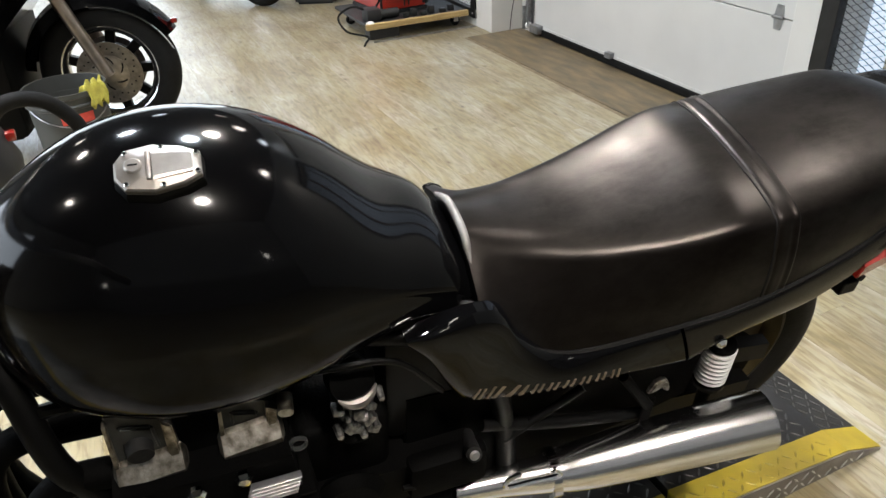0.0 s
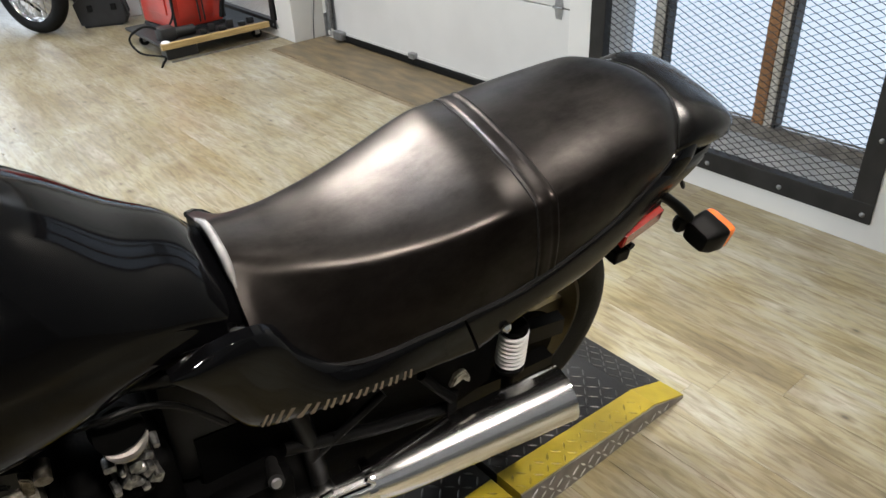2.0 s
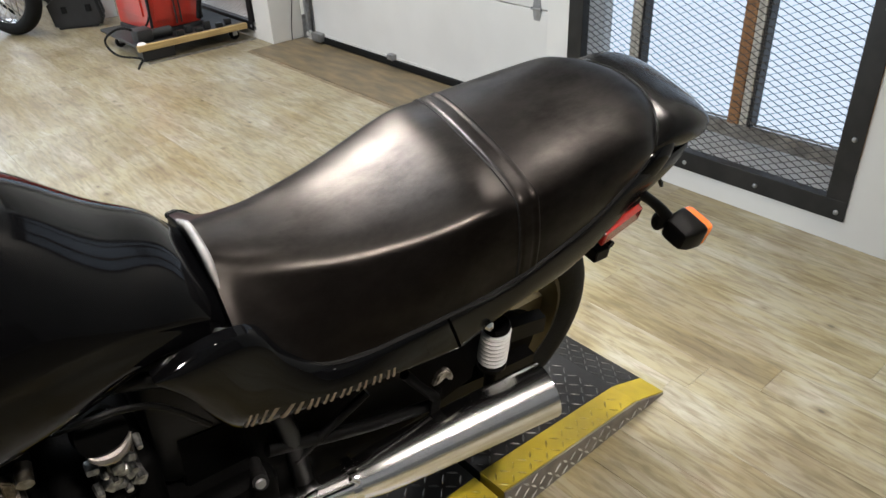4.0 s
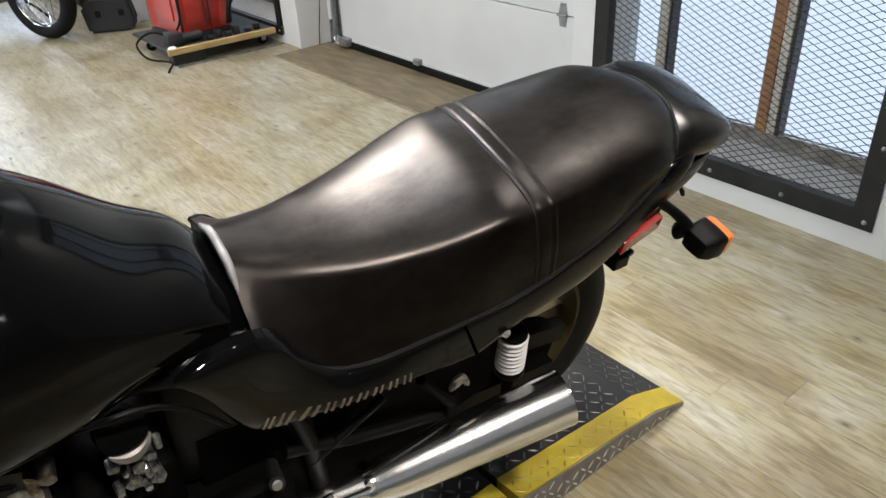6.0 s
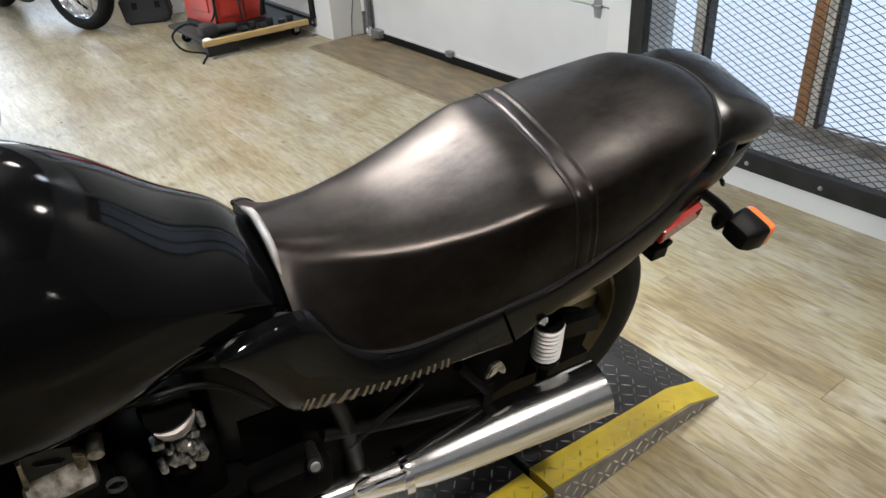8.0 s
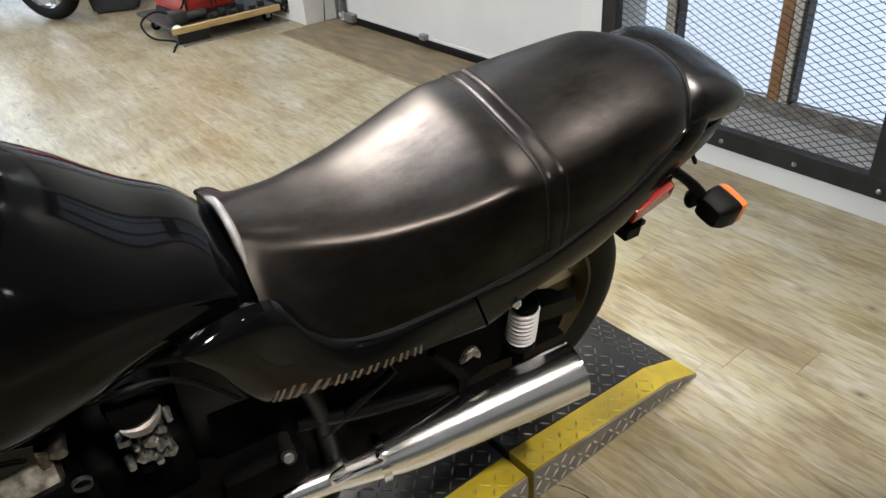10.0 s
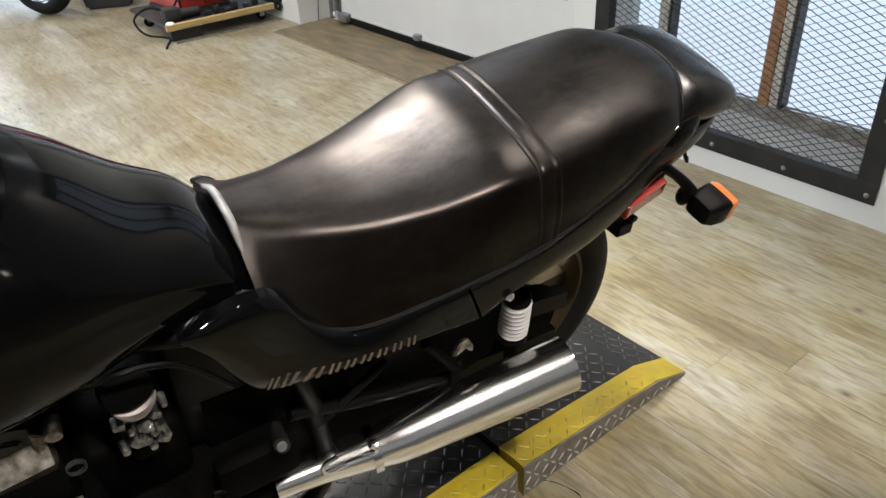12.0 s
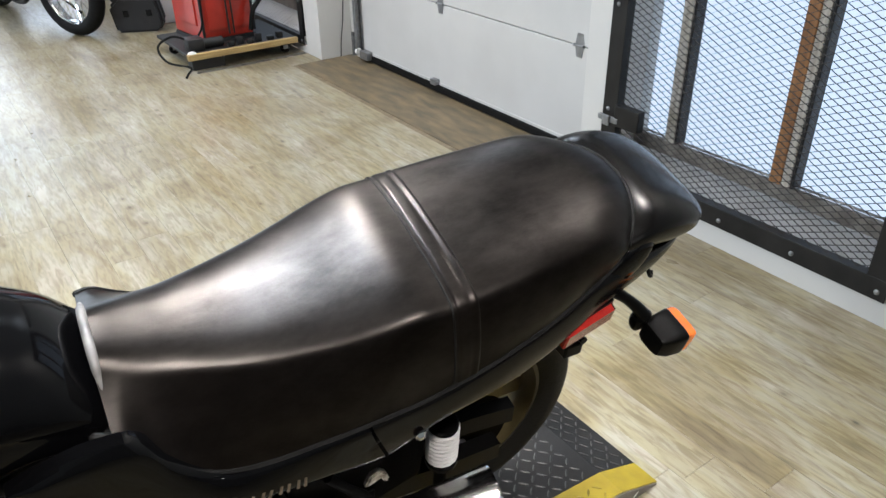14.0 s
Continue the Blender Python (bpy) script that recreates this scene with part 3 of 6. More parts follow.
def motorcycle_lift():
    g = thing("motorcycle_lift", "lowered motorcycle lift of dark tread plate with yellow edges", "motorcycle lift")
    X0, XJ = -1.75, 0.872
    ys = LY0 + 0.075
    part("deck", box_bm(X0, XJ, ys, LY1 - 0.075, 0.012, LH, 0.002), M_TREAD, g)
    part("edge_strip", box_bm(X0, XJ, LY0, ys, 0.012, LH, 0.003), M_YELLOW, g, "worn yellow painted edge")
    part("edge_strip", box_bm(X0, XJ, LY1 - 0.075, LY1, 0.012, LH, 0.003), M_YELLOW, g, "worn yellow painted edge")
    part("side_skirt", box_bm(X0, XJ, LY0 - 0.004, LY0, 0.0, LH - 0.003), M_SKIRT, g, "bare tread plate side")
    add_mesh("tread", lugs([(-0.6, XJ, ys, LY1 - 0.075, LH, LH)]), M_TREADLUG, g, "raised tread pattern", "stuff")
    add_mesh("edge_tread", lugs([(-0.6, XJ, LY0, ys, LH, LH), (-0.6, XJ, LY1 - 0.075, LY1, LH, LH)]), M_YELLOWLUG, g, "raised tread pattern in yellow", "stuff")
    add_mesh("side_tread", side_lugs(0.6, XJ, LH - 0.004, LH - 0.004, LY0 - 0.004), M_SKIRTLUG, g, "raised tread pattern", "stuff")
    # ramp
    xs = [(XJ + 0.018, LH), (1.37, 0.052), (1.50, 0.004)]

    def wedge(y0, y1, lift=0.0, top=None):
        out = [(x, z + lift) for x, z in (top or xs)]
        return prism_bm([(out[0][0], 0.002)] + out + [(out[-1][0], 0.002)], y0, y1)
    part("ramp", wedge(ys, LY1 - 0.075), M_TREAD, g)
    part("ramp_edge", wedge(LY0, ys), M_YELLOW, g, "worn yellow painted edge")
    part("ramp_edge", wedge(LY1 - 0.075, LY1), M_YELLOW, g, "worn yellow painted edge")
    part("ramp_skirt", prism_bm([(xs[0][0], 0), (xs[0][0], LH - 0.003), (1.37, 0.049), (1.495, 0.003), (1.495, 0)], LY0 - 0.004, LY0), M_SKIRT, g, "bare tread plate side")
    add_mesh("ramp_tread", lugs([(xs[0][0], 1.37, ys, LY1 - 0.075, LH, 0.052), (1.37, 1.5, ys, LY1 - 0.075, 0.052, 0.004)]), M_TREADLUG, g, "raised tread pattern", "stuff")
    add_mesh("ramp_edge_tread", lugs([(xs[0][0], 1.37, LY0, ys, LH, 0.052)]), M_YELLOWLUG, g, "raised tread pattern in yellow", "stuff")
    add_mesh("ramp_side_tread", side_lugs(xs[0][0], 1.45, LH - 0.004, 0.03, LY0 - 0.004), M_SKIRTLUG, g, "raised tread pattern", "stuff")
    # side plate with a rounded end
    arc = [(p.x, LY0 - p.y) for p in smooth_path([(0.792, 0.010, 0), (0.785, 0.026, 0), (0.765, 0.052, 0), (0.728, 0.088, 0), (0.68, 0.13, 0), (0.60, 0.19, 0), (0.50, 0.262, 0)], 25)]
    out = [(X0, LY0 - 0.004), (0.772, LY0 - 0.004), (0.784, LY0 - 0.006)] + arc + [(X0, LY0 - 0.262)]
    own = bmesh.new()
    top = [own.verts.new((x, y, LH - 0.006)) for x, y in out]
    bot = [own.verts.new((x, y, LH - 0.012)) for x, y in out]
    own.faces.new(top)
    own.faces.new(bot[::-1])
    for k in range(len(out)):
        own.faces.new((top[k], bot[k], bot[(k + 1) % len(out)], top[(k + 1) % len(out)]))
    part("side_plate", own, M_BRIGHTTREAD, g, "bright bare tread plate with a rounded end")
    add_mesh("side_plate_tread", lugs([(-0.1, 0.78, LY0 - 0.05, LY0 - 0.006, LH - 0.006, LH - 0.006), (-0.1, 0.76, LY0 - 0.13, LY0 - 0.05, LH - 0.006, LH - 0.006), (-0.1, 0.68, LY0 - 0.25, LY0 - 0.13, LH - 0.006, LH - 0.006)]), M_BRIGHTTREAD, g, "raised tread pattern", "stuff")
    for x in (-1.6, -0.8, 0.0, 0.55):
        part("support_leg", box_bm(x, x + 0.04, LY0 - 0.24, LY0 - 0.2, 0.0, LH - 0.012), M_STEEL, g)
    part("centre_plate", box_bm(0.16, 0.40, 0.975, 1.115, LH + 0.001, LH + 0.006, 0.001), M_BRIGHTTREAD, g, "bright tread plate laid on the deck")
    add_mesh("centre_tread", lugs([(0.16, 0.40, 0.975, 1.115, LH + 0.006, LH + 0.006)]), M_BRIGHTTREAD, g, "raised tread pattern", "stuff")
    return g


motorcycle_lift()

# ---------------------------------------------------------------- motorcycle on the lift
# local axes: x to the rear from the seat's nose, y to the bike's right, z up from the deck; it leans on its side stand
bike = thing("motorcycle", "gloss black motorcycle with long vinyl seat leaning on its stand", "motorcycle",
             pose(0.40, 0.968, LH, 0, 0, -6) @ pose(0, 0, 0, 11, 0, 0))


def side_pair(name, build, mat, label="", smooth=True):
    """The same piece on both flanks; build(sign) hands out its mesh, sign -1 on the left flank."""
    return [part(name, build(sg), mat, bike, label, smooth) for sg in (-1, 1)]


# Tank, seat, tail and flanks share axes that lean a little further: u to the rear, s to the right, h up.
LEAN = pose(0, 0, 0.723, 8, 0, 0)

# tank: u, half width, top, height of widest, bottom, half width of bottom
TANK = [(-0.565, 0.030, 0.184, 0.105, 0.076, 0.025), (-0.550, 0.073, 0.228, 0.110, 0.073, 0.068), (-0.500, 0.127, 0.272, 0.100, 0.068, 0.116),
        (-0.440, 0.159, 0.310, 0.098, 0.063, 0.142), (-0.380, 0.176, 0.329, 0.099, 0.062, 0.158), (-0.310, 0.180, 0.329, 0.101, 0.064, 0.162),
        (-0.240, 0.172, 0.307, 0.104, 0.069, 0.154), (-0.170, 0.150, 0.259, 0.104, 0.073, 0.138), (-0.100, 0.125, 0.190, 0.094, 0.071, 0.116),
        (-0.040, 0.110, 0.148, 0.064, 0.052, 0.102), (-0.004, 0.099, 0.100, 0.037, 0.032, 0.094)]


def tank_ring(u, hw, wt, wm, wb, hb, n=90):
    """A tank section: domed top, flatter towards the seat, a knee crease in the flank and a tight roll at the bottom."""
    pts = []
    dent = 0.0025 * max(0.0, min(1.0, (u + 0.50) / 0.12, (0.02 - u) / 0.06))
    flat = 0.25 * min(1.0, max(0.0, (u + 0.14) / 0.14))
    for k in range(n):
        a = math.pi * k / (n - 1)
        c, s = math.cos(a), math.sin(a)
        f = abs(s) ** (1.1 - 0.45 * flat)
        d = dent * max(0.0, min((0.345 - f) / 0.06, (f - 0.03) / 0.25, 1.0))
        pts.append((u, -math.copysign(abs(c) ** (0.95 - 0.40 * flat) * hw - d, c), wm + (wt - wm) * f))
    roll = [(hw + (hb - hw) * (1 - math.cos(b)), wm + (wb - wm) * math.sin(b)) for b in (math.pi / 2 * k / 8 for k in range(1, 9))]
    return pts + [(u, y, z) for y, z in roll] + [(u, -y, z) for y, z in roll[::-1]]


tank_rings = [tank_ring(*r) for r in stations(TANK, 56)]
for f, o in ((0.995, 0.0008), (0.97, 0.0022), (0.93, 0.0028), (0.5, 0.003)):
    tank_rings.append([(x + o, y * f, 0.06 + (z - 0.06) * f) for x, y, z in tank_rings[55]])
tank = part("fuel_tank", loft_bm(tank_rings), M_PAINT, bike, "gloss black fuel tank", smooth=True, m=LEAN)
# filler cap, standing proud of the tank on its near side
cap_m = pose(-0.341, -0.052, 0.333, 14, 0, -4) @ Matrix.Diagonal((0.87, 0.87, 0.8, 1))


CAP_SIDE = [(-0.047, 0.010), (-0.036, 0.026), (-0.006, 0.0315), (0.026, 0.025), (0.045, 0.015)]


def cap_outline(f, z):
    """A long faceted shield, blunt to the front."""
    line = [(x, -y) for x, y in CAP_SIDE] + [(x, y) for x, y in CAP_SIDE[::-1]]
    return [(x * f, y * f, z) for x, y in line]


cap = part("filler_cap", loft_bm([cap_outline(1.0, -0.004), cap_outline(1.0, 0.003), cap_outline(0.94, 0.0055), cap_outline(0.5, 0.0085)]), M_CAP, tank, "satin metal filler cap with key flap", m=cap_m)
part("cap_ring", loft_bm([cap_outline(1.06, -0.030), cap_outline(1.05, -0.012), cap_outline(1.0, -0.005)]), M_TRIM, tank, "black recessed cap seat", smooth=True, m=cap_m)
part("key_flap", loft_bm([[(x, y * f, z) for x, y in ((-0.006, -0.019), (0.036, -0.013), (0.036, 0.013), (-0.006, 0.019))] for f, z in ((1.0, 0.0055), (1.0, 0.0095), (0.8, 0.0108))]), M_CAP, cap)
part("flap_pin", tube_bm([(-0.010, -0.018, 0.009), (-0.010, 0.018, 0.009)], 0.0032, 8), M_CAP, cap, smooth=True)
part("key_lock", disc_bm(0.010, 0.006, 16, pose(-0.026, 0.002, 0.005), bevel=0.002), M_CAP, cap, smooth=True)
part("key_slot", box_bm(-0.031, -0.021, 0.001, 0.003, 0.0111, 0.0116), M_TRIM, cap)
for x, y in ((-0.034, -0.020), (-0.034, 0.020), (0.041, -0.012), (0.041, 0.012), (0.004, -0.025), (0.004, 0.025)):
    part("cap_bolt", disc_bm(0.0032, 0.004, 8, pose(x, y, 0.0045), bevel=0.001), M_CHROME, cap)

# seat: u, half width at the shoulder crease, crown, crease height, rim height, half width of the rim
SEAT = [(0.000, 0.052, 0.113, 0.105, 0.070, 0.112), (0.020, 0.057, 0.109, 0.102, 0.056, 0.126), (0.050, 0.065, 0.102, 0.095, 0.014, 0.144),
        (0.090, 0.073, 0.095, 0.089, -0.020, 0.154), (0.130, 0.083, 0.091, 0.087, -0.032, 0.161), (0.180, 0.096, 0.091, 0.087, -0.031, 0.167),
        (0.230, 0.107, 0.096, 0.093, -0.024, 0.171), (0.280, 0.119, 0.105, 0.102, -0.017, 0.175), (0.330, 0.129, 0.118, 0.115, -0.010, 0.177),
        (0.380, 0.135, 0.131, 0.127, -0.004, 0.178), (0.430, 0.137, 0.135, 0.129, 0.009, 0.178), (0.500, 0.137, 0.143, 0.137, 0.027, 0.175),
        (0.600, 0.132, 0.155, 0.149, 0.050, 0.160), (0.680, 0.127, 0.163, 0.156, 0.080, 0.142), (0.720, 0.120, 0.160, 0.150, 0.098, 0.132),
        (0.745, 0.108, 0.148, 0.136, 0.108, 0.120)]
SEAT_ROWS = np.array(stations(SEAT, 241))


def seat_row(u):
    return [float(np.interp(u, SEAT_ROWS[:, 0], SEAT_ROWS[:, k])) for k in range(6)]


def seat_half(u):
    """Half a seat section from crown to rim: slightly domed top, tight shoulder crease, nearly straight flank. (s, h) pairs."""
    _, sh, hc, hs, hr, rs = seat_row(u)
    bulge = 0.009 * min(1.0, u / 0.22) - 0.002
    hc += 0.0105
    hs += 0.002
    top = [(sh * k / 60, hc - (hc - hs) * abs(k / 60) ** 3.0) for k in range(-60, 61)]
    flank = [(sh + (rs - sh) * k / 60 + bulge * math.sin(math.pi * k / 60), hs - (hs - hr) * k / 60) for k in range(1, 61)]
    P = np.array(top + flank)
    run = np.concatenate([[0], np.cumsum(np.hypot(*np.diff(P, axis=0).T))])
    zero = run[60]
    at = np.concatenate([np.linspace(0, zero, 61)[:-1], np.linspace(zero, run[-1], 121)])
    P = np.stack([np.interp(at, run, P[:, 0]), np.interp(at, run, P[:, 1])], 1)
    for _ in range(24):
        P[1:-1] = (P[:-2] + 2 * P[1:-1] + P[2:]) / 4
    P = P[60:]
    P[0][0] = 0.0
    return np.concatenate([P[0:20:2], P[20:100], P[100::2]])


def seat_line(u, lift=0.0):
    """The open section from the rim of the near flank over the crown to the far rim; the rear end bows out in plan."""
    h = seat_half(u)
    d = np.gradient(h, axis=0)
    d /= np.maximum(np.hypot(d[:, 0], d[:, 1]), 1e-9)[:, None]
    h = h + np.stack([-d[:, 1], d[:, 0]], 1) * lift
    k = max(0.0, min(1.0, (u - 0.56) / 0.185)) ** 1.5
    bow = [0.047 * k * max(0.0, 1 - (s / 0.118) ** 2) for s in h[:, 0]]
    near = [(u + o, -s, z) for (s, z), o in zip(h, bow)]
    far = [(u + o, s, z) for (s, z), o in zip(h, bow)]
    return near[::-1] + far[1:]


US = [0.745 * k / 119 for k in range(120)]
seat = part("seat", loft_bm([seat_line(u) for u in US], caps=False), M_SEAT, bike, "long worn black vinyl seat, its sheen tinted warm brown", smooth=True, m=LEAN)
part("seat_back", loft_bm([seat_line(0.745), [(x - 0.004, y * 0.97, z - 0.012) for x, y, z in seat_line(0.745)], [(x - 0.05, y * 0.9, z - 0.04) for x, y, z in seat_line(0.745)]], caps=False), M_SEAT, seat, smooth=True)


def strap_bm(u0, u1, lift):
    """A stitched band over the seat with a groove at each edge and a ridge along its rear."""
    own = bmesh.new()
    prof = [-0.9, -0.6, 0.55, 0.8, 0.8, 0.78, 0.75, 0.65, 0.2, 0.55, 0.95, 0.75, -0.6]
    grid = [[own.verts.new(p) for p in seat_line(u0 + (u1 - u0) * j / (len(prof) - 1), lift * pr)] for j, pr in enumerate(prof)]
    for a, b in zip(grid, grid[1:]):
        for k in range(len(a) - 1):
            own.faces.new((a[k], a[k + 1], b[k + 1], b[k]))
    return own


part("strap", strap_bm(0.428, 0.468, 0.0023), M_SEAT, seat, "stitched vinyl grab strap", smooth=True)
part("strap_seam", tube_bm([(x, y, z) for x, y, z in seat_line(0.4275, 0.0004)][::2], 0.0016, 6), M_RUBBER, seat, "sunken dark seam", smooth=True)
part("rear_piping", tube_bm([(x + 0.001, y, z) for x, y, z in seat_line(0.744, 0.0)][4:-4:2], 0.0028, 8), M_RUBBER, seat, "dark piping round the rear edge", smooth=True)
part("nose_wall", loft_bm([[(x + a, y * f, z - b) for x, y, z in seat_line(0.0)] for a, f, b in ((0.002, 1.0, 0.001), (-0.001, 0.99, 0.006), (-0.001, 0.97, 0.030), (0.02, 0.9, 0.06))], caps=False), M_TRIM, seat, "black rubber nose edge", smooth=True)
part("nose_lip", tube_bm(seat_line(0.003, -0.002)[40:-26:2], [0.002, 0.0055, 0.006, 0.006, 0.006, 0.0055, 0.002], 10), M_SEATLIP, seat, "thick rolled vinyl nose", smooth=True)
for sg in (-1, 1):
    part("seat_rim", tube_bm([(r[0], sg * (r[5] - 0.001), r[4] - 0.002) for r in (seat_row(u) for u in US[::2])], 0.005, 6), M_RUBBER, seat, "black rubber seat rim", smooth=True)
part("seat_base", loft_bm([[(u, y, z) for y, z in ((-r[5] * 0.93, r[4] - 0.006), (r[5] * 0.93, r[4] - 0.006), (r[5] * 0.88, r[4] - 0.028), (-r[5] * 0.88, r[4] - 0.028))] for u in US[::2] for r in (seat_row(u),)]), M_TRIM, seat)

part("inner_guard", box_bm(-0.075, 0.05, -0.085, 0.085, 0.60, 0.775, 0.012), M_TRIM, bike)
part("tank_grommet", tube_bm([(-0.030, -0.098, 0.062), (-0.018, -0.104, 0.064), (-0.004, -0.108, 0.058), (0.004, -0.112, 0.050)], [0.001, 0.005, 0.007, 0.006], 8), M_RUBBER, bike, "black rubber strip", smooth=True, m=LEAN)


def flank_bm(rows, sg, bulge, n=14, steps=40, thick=0.016):
    """A flank panel lofted along u. rows: u, s, h of the top edge, then u, s, h of the bottom edge. Both edges roll inwards."""
    rings = []
    for ut, st, ht, ub, sb, hb in stations(rows, steps):
        size = min(1.0, abs(ht - hb) / 0.05)
        out = []
        for k in range(n + 1):
            f = k / n
            roll = 0.0075 * size * (max(0.0, 1 - f / 0.13) ** 2 + max(0.0, (f - 0.84) / 0.16) ** 2)
            out.append((ut + (ub - ut) * f, sg * (st + (sb - st) * f + bulge * size * math.sin(math.pi * f) - roll), ht + (hb - ht) * f))
        back = [(x, y - sg * thick, z) for x, y, z in (out[-1], out[0])]
        rings.append(out + back)
    return loft_bm(rings)


def flank_pair(name, rows, bulge, mat, label):
    return [part(name, flank_bm(near, sg, bulge), mat, bike, label, True, LEAN) for sg, near in ((-1, rows), (1, tucked(rows)))]


def tucked(rows):
    """The far panel's nose lies lower, in under the tank."""
    out = []
    for ut, st, ht, ub, sb, hb in rows:
        f = max(0.0, min(1.0, (0.10 - ut) / 0.10))
        out.append((ut, st - 0.05 * f, ht - 0.05 * f, ub, sb - 0.03 * f, hb - 0.03 * f))
    return out


COVER = [(-0.112, 0.150, 0.079, -0.108, 0.150, 0.068), (-0.085, 0.150, 0.084, -0.080, 0.160, 0.030), (-0.055, 0.146, 0.086, -0.055, 0.172, -0.024),
         (-0.020, 0.142, 0.084, -0.030, 0.182, -0.058), (0.024, 0.138, 0.066, 0.010, 0.186, -0.072), (0.052, 0.147, 0.022, 0.060, 0.190, -0.076),
         (0.092, 0.158, -0.017, 0.105, 0.192, -0.079), (0.130, 0.165, -0.030, 0.150, 0.194, -0.080), (0.180, 0.171, -0.029, 0.205, 0.196, -0.083),
         (0.240, 0.176, -0.022, 0.265, 0.197, -0.090), (0.298, 0.180, -0.015, 0.328, 0.198, -0.098)]
covers = flank_pair("side_cover", COVER, 0.004, M_COVER, "gloss black side cover")
REAR_PANEL = [(0.303, 0.181, -0.014, 0.334, 0.197, -0.098), (0.345, 0.182, -0.007, 0.372, 0.195, -0.080), (0.40, 0.182, -0.001, 0.42, 0.191, -0.062),
              (0.455, 0.181, 0.012, 0.475, 0.187, -0.055), (0.53, 0.174, 0.034, 0.54, 0.182, -0.047), (0.60, 0.163, 0.050, 0.605, 0.173, -0.024),
              (0.66, 0.150, 0.073, 0.66, 0.163, 0.002), (0.70, 0.143, 0.082, 0.70, 0.152, 0.018), (0.76, 0.135, 0.084, 0.76, 0.138, 0.028),
              (0.83, 0.119, 0.076, 0.83, 0.121, 0.041), (0.885, 0.099, 0.066, 0.885, 0.100, 0.050), (0.915, 0.080, 0.060, 0.915, 0.081, 0.056)]
flank_pair("rear_flank_panel", REAR_PANEL, 0.004, M_TAIL, "black rear flank panel running into the tail")

# tail cowl over a dark hand hold
TAIL = [(0.70, 0.120, 0.120, 0.095, 0.07, 0.112), (0.75, 0.126, 0.141, 0.110, 0.088, 0.116), (0.80, 0.125, 0.155, 0.114, 0.090, 0.116), (0.85, 0.120, 0.153, 0.106, 0.082, 0.111),
        (0.90, 0.109, 0.135, 0.092, 0.072, 0.100), (0.935, 0.093, 0.112, 0.081, 0.065, 0.086), (0.956, 0.070, 0.092, 0.074, 0.063, 0.066), (0.964, 0.036, 0.078, 0.070, 0.065, 0.034)]
tail = part("tail_cowl", loft_bm([ring_pts(*r, 3.6) for r in stations(TAIL, 48)]), M_TAIL, bike, "black painted tail cowl", smooth=True, m=LEAN)
part("grab_recess", loft_bm([[(u, -w, b), (u, w, b), (u, w, t), (u, -w, t)] for u, w, b, t in ((0.66, 0.115, 0.02, 0.085), (0.76, 0.108, 0.035, 0.098), (0.85, 0.094, 0.045, 0.09), (0.91, 0.066, 0.055, 0.075))]), M_TRIM, tail, "dark hand hold recess")
for sg in (-1, 1):
    own = bmesh.new()
    bmesh.ops.create_uvsphere(own, u_segments=28, v_segments=14, radius=1.0)
    bmesh.ops.transform(own, matrix=pose(0.748, sg * 0.1305, 0.085, sg * 14, 0, 0) @ pose(0, 0, 0, 0, -37, 0) @ Matrix.Diagonal((0.056, 0.0085, 0.026, 1)), verts=own.verts[:])
    part("hand_hold", own, M_COVER, tail, "dark glossy oval hand hold", True)
part("tail_light", box_bm(0.90, 0.948, -0.05, 0.05, 0.045, 0.068, 0.008), M_RED, bike, "red tail light", smooth=True, m=LEAN)
part("underside", loft_bm([[(u, -h, z), (u, h, z), (u, h * 0.7, z - 0.05), (u, -h * 0.7, z - 0.05)] for u, h, z in ((0.36, 0.12, -0.05), (0.55, 0.11, -0.03), (0.7, 0.1, 0.02), (0.85, 0.075, 0.05), (0.90, 0.06, 0.055))]), M_TRIM, bike, m=LEAN)

M_DECAL = material("bronze_decal", (0.15, 0.12, 0.09), 0.4, 0.6, var=0.3, scale=60)
COVER_ROWS = stations(COVER, 121)


def on_cover(u, f, lift=0.0):
    """A point of the near side cover at u along its top edge and f of the way down."""
    ut, st, ht, ub, sb, hb = [float(np.interp(u, [r[0] for r in COVER_ROWS], [r[k] for r in COVER_ROWS])) for k in range(6)]
    return Vector((ut + (ub - ut) * f, -(st + (sb - st) * f + 0.004 * math.sin(math.pi * f) + lift), ht + (hb - ht) * f))


for k in range(9):
    own = bmesh.new()
    u, lo, hi = -0.010 + k * 0.0225, 0.93, (0.80, 0.78, 0.76, 0.74, 0.72, 0.70, 0.68, 0.66, 0.64)[k]
    for o in (0.0, 0.0095):
        edge = [(u + o, lo), (u + o + 0.0036, lo), (u + o + 0.0126, hi), (u + o + 0.009, hi)]
        v = [own.verts.new(on_cover(*p, 0.0006)) for p in edge]
        w = [own.verts.new(on_cover(*p, -0.004)) for p in edge]
        own.faces.new(v)
        own.faces.new(w[::-1])
        for i in range(4):
            own.faces.new((v[i], w[i], w[(i + 1) % 4], v[(i + 1) % 4]))
    part("decal_bar", own, M_DECAL, covers[0], "bronze lettering bar")

# rear wheel
AX, AZ, AS = 0.570, 0.296, 0.062


def tyre_bm(R, w, n=56, deep=0.0):
    """deep: how much lower the side walls reach than on a low tyre."""
    prof = []
    for k in range(13):
        a = math.pi * (k / 12)
        prof.append((R - 0.062 + 0.062 * math.sin(a) ** 0.8, -math.cos(a) * w / 2))
    prof = [(R - 0.092 - deep, -w / 2 * 0.72)] + prof + [(R - 0.092 - deep, w / 2 * 0.72)]
    return lathe_bm(prof, n, closed=True)


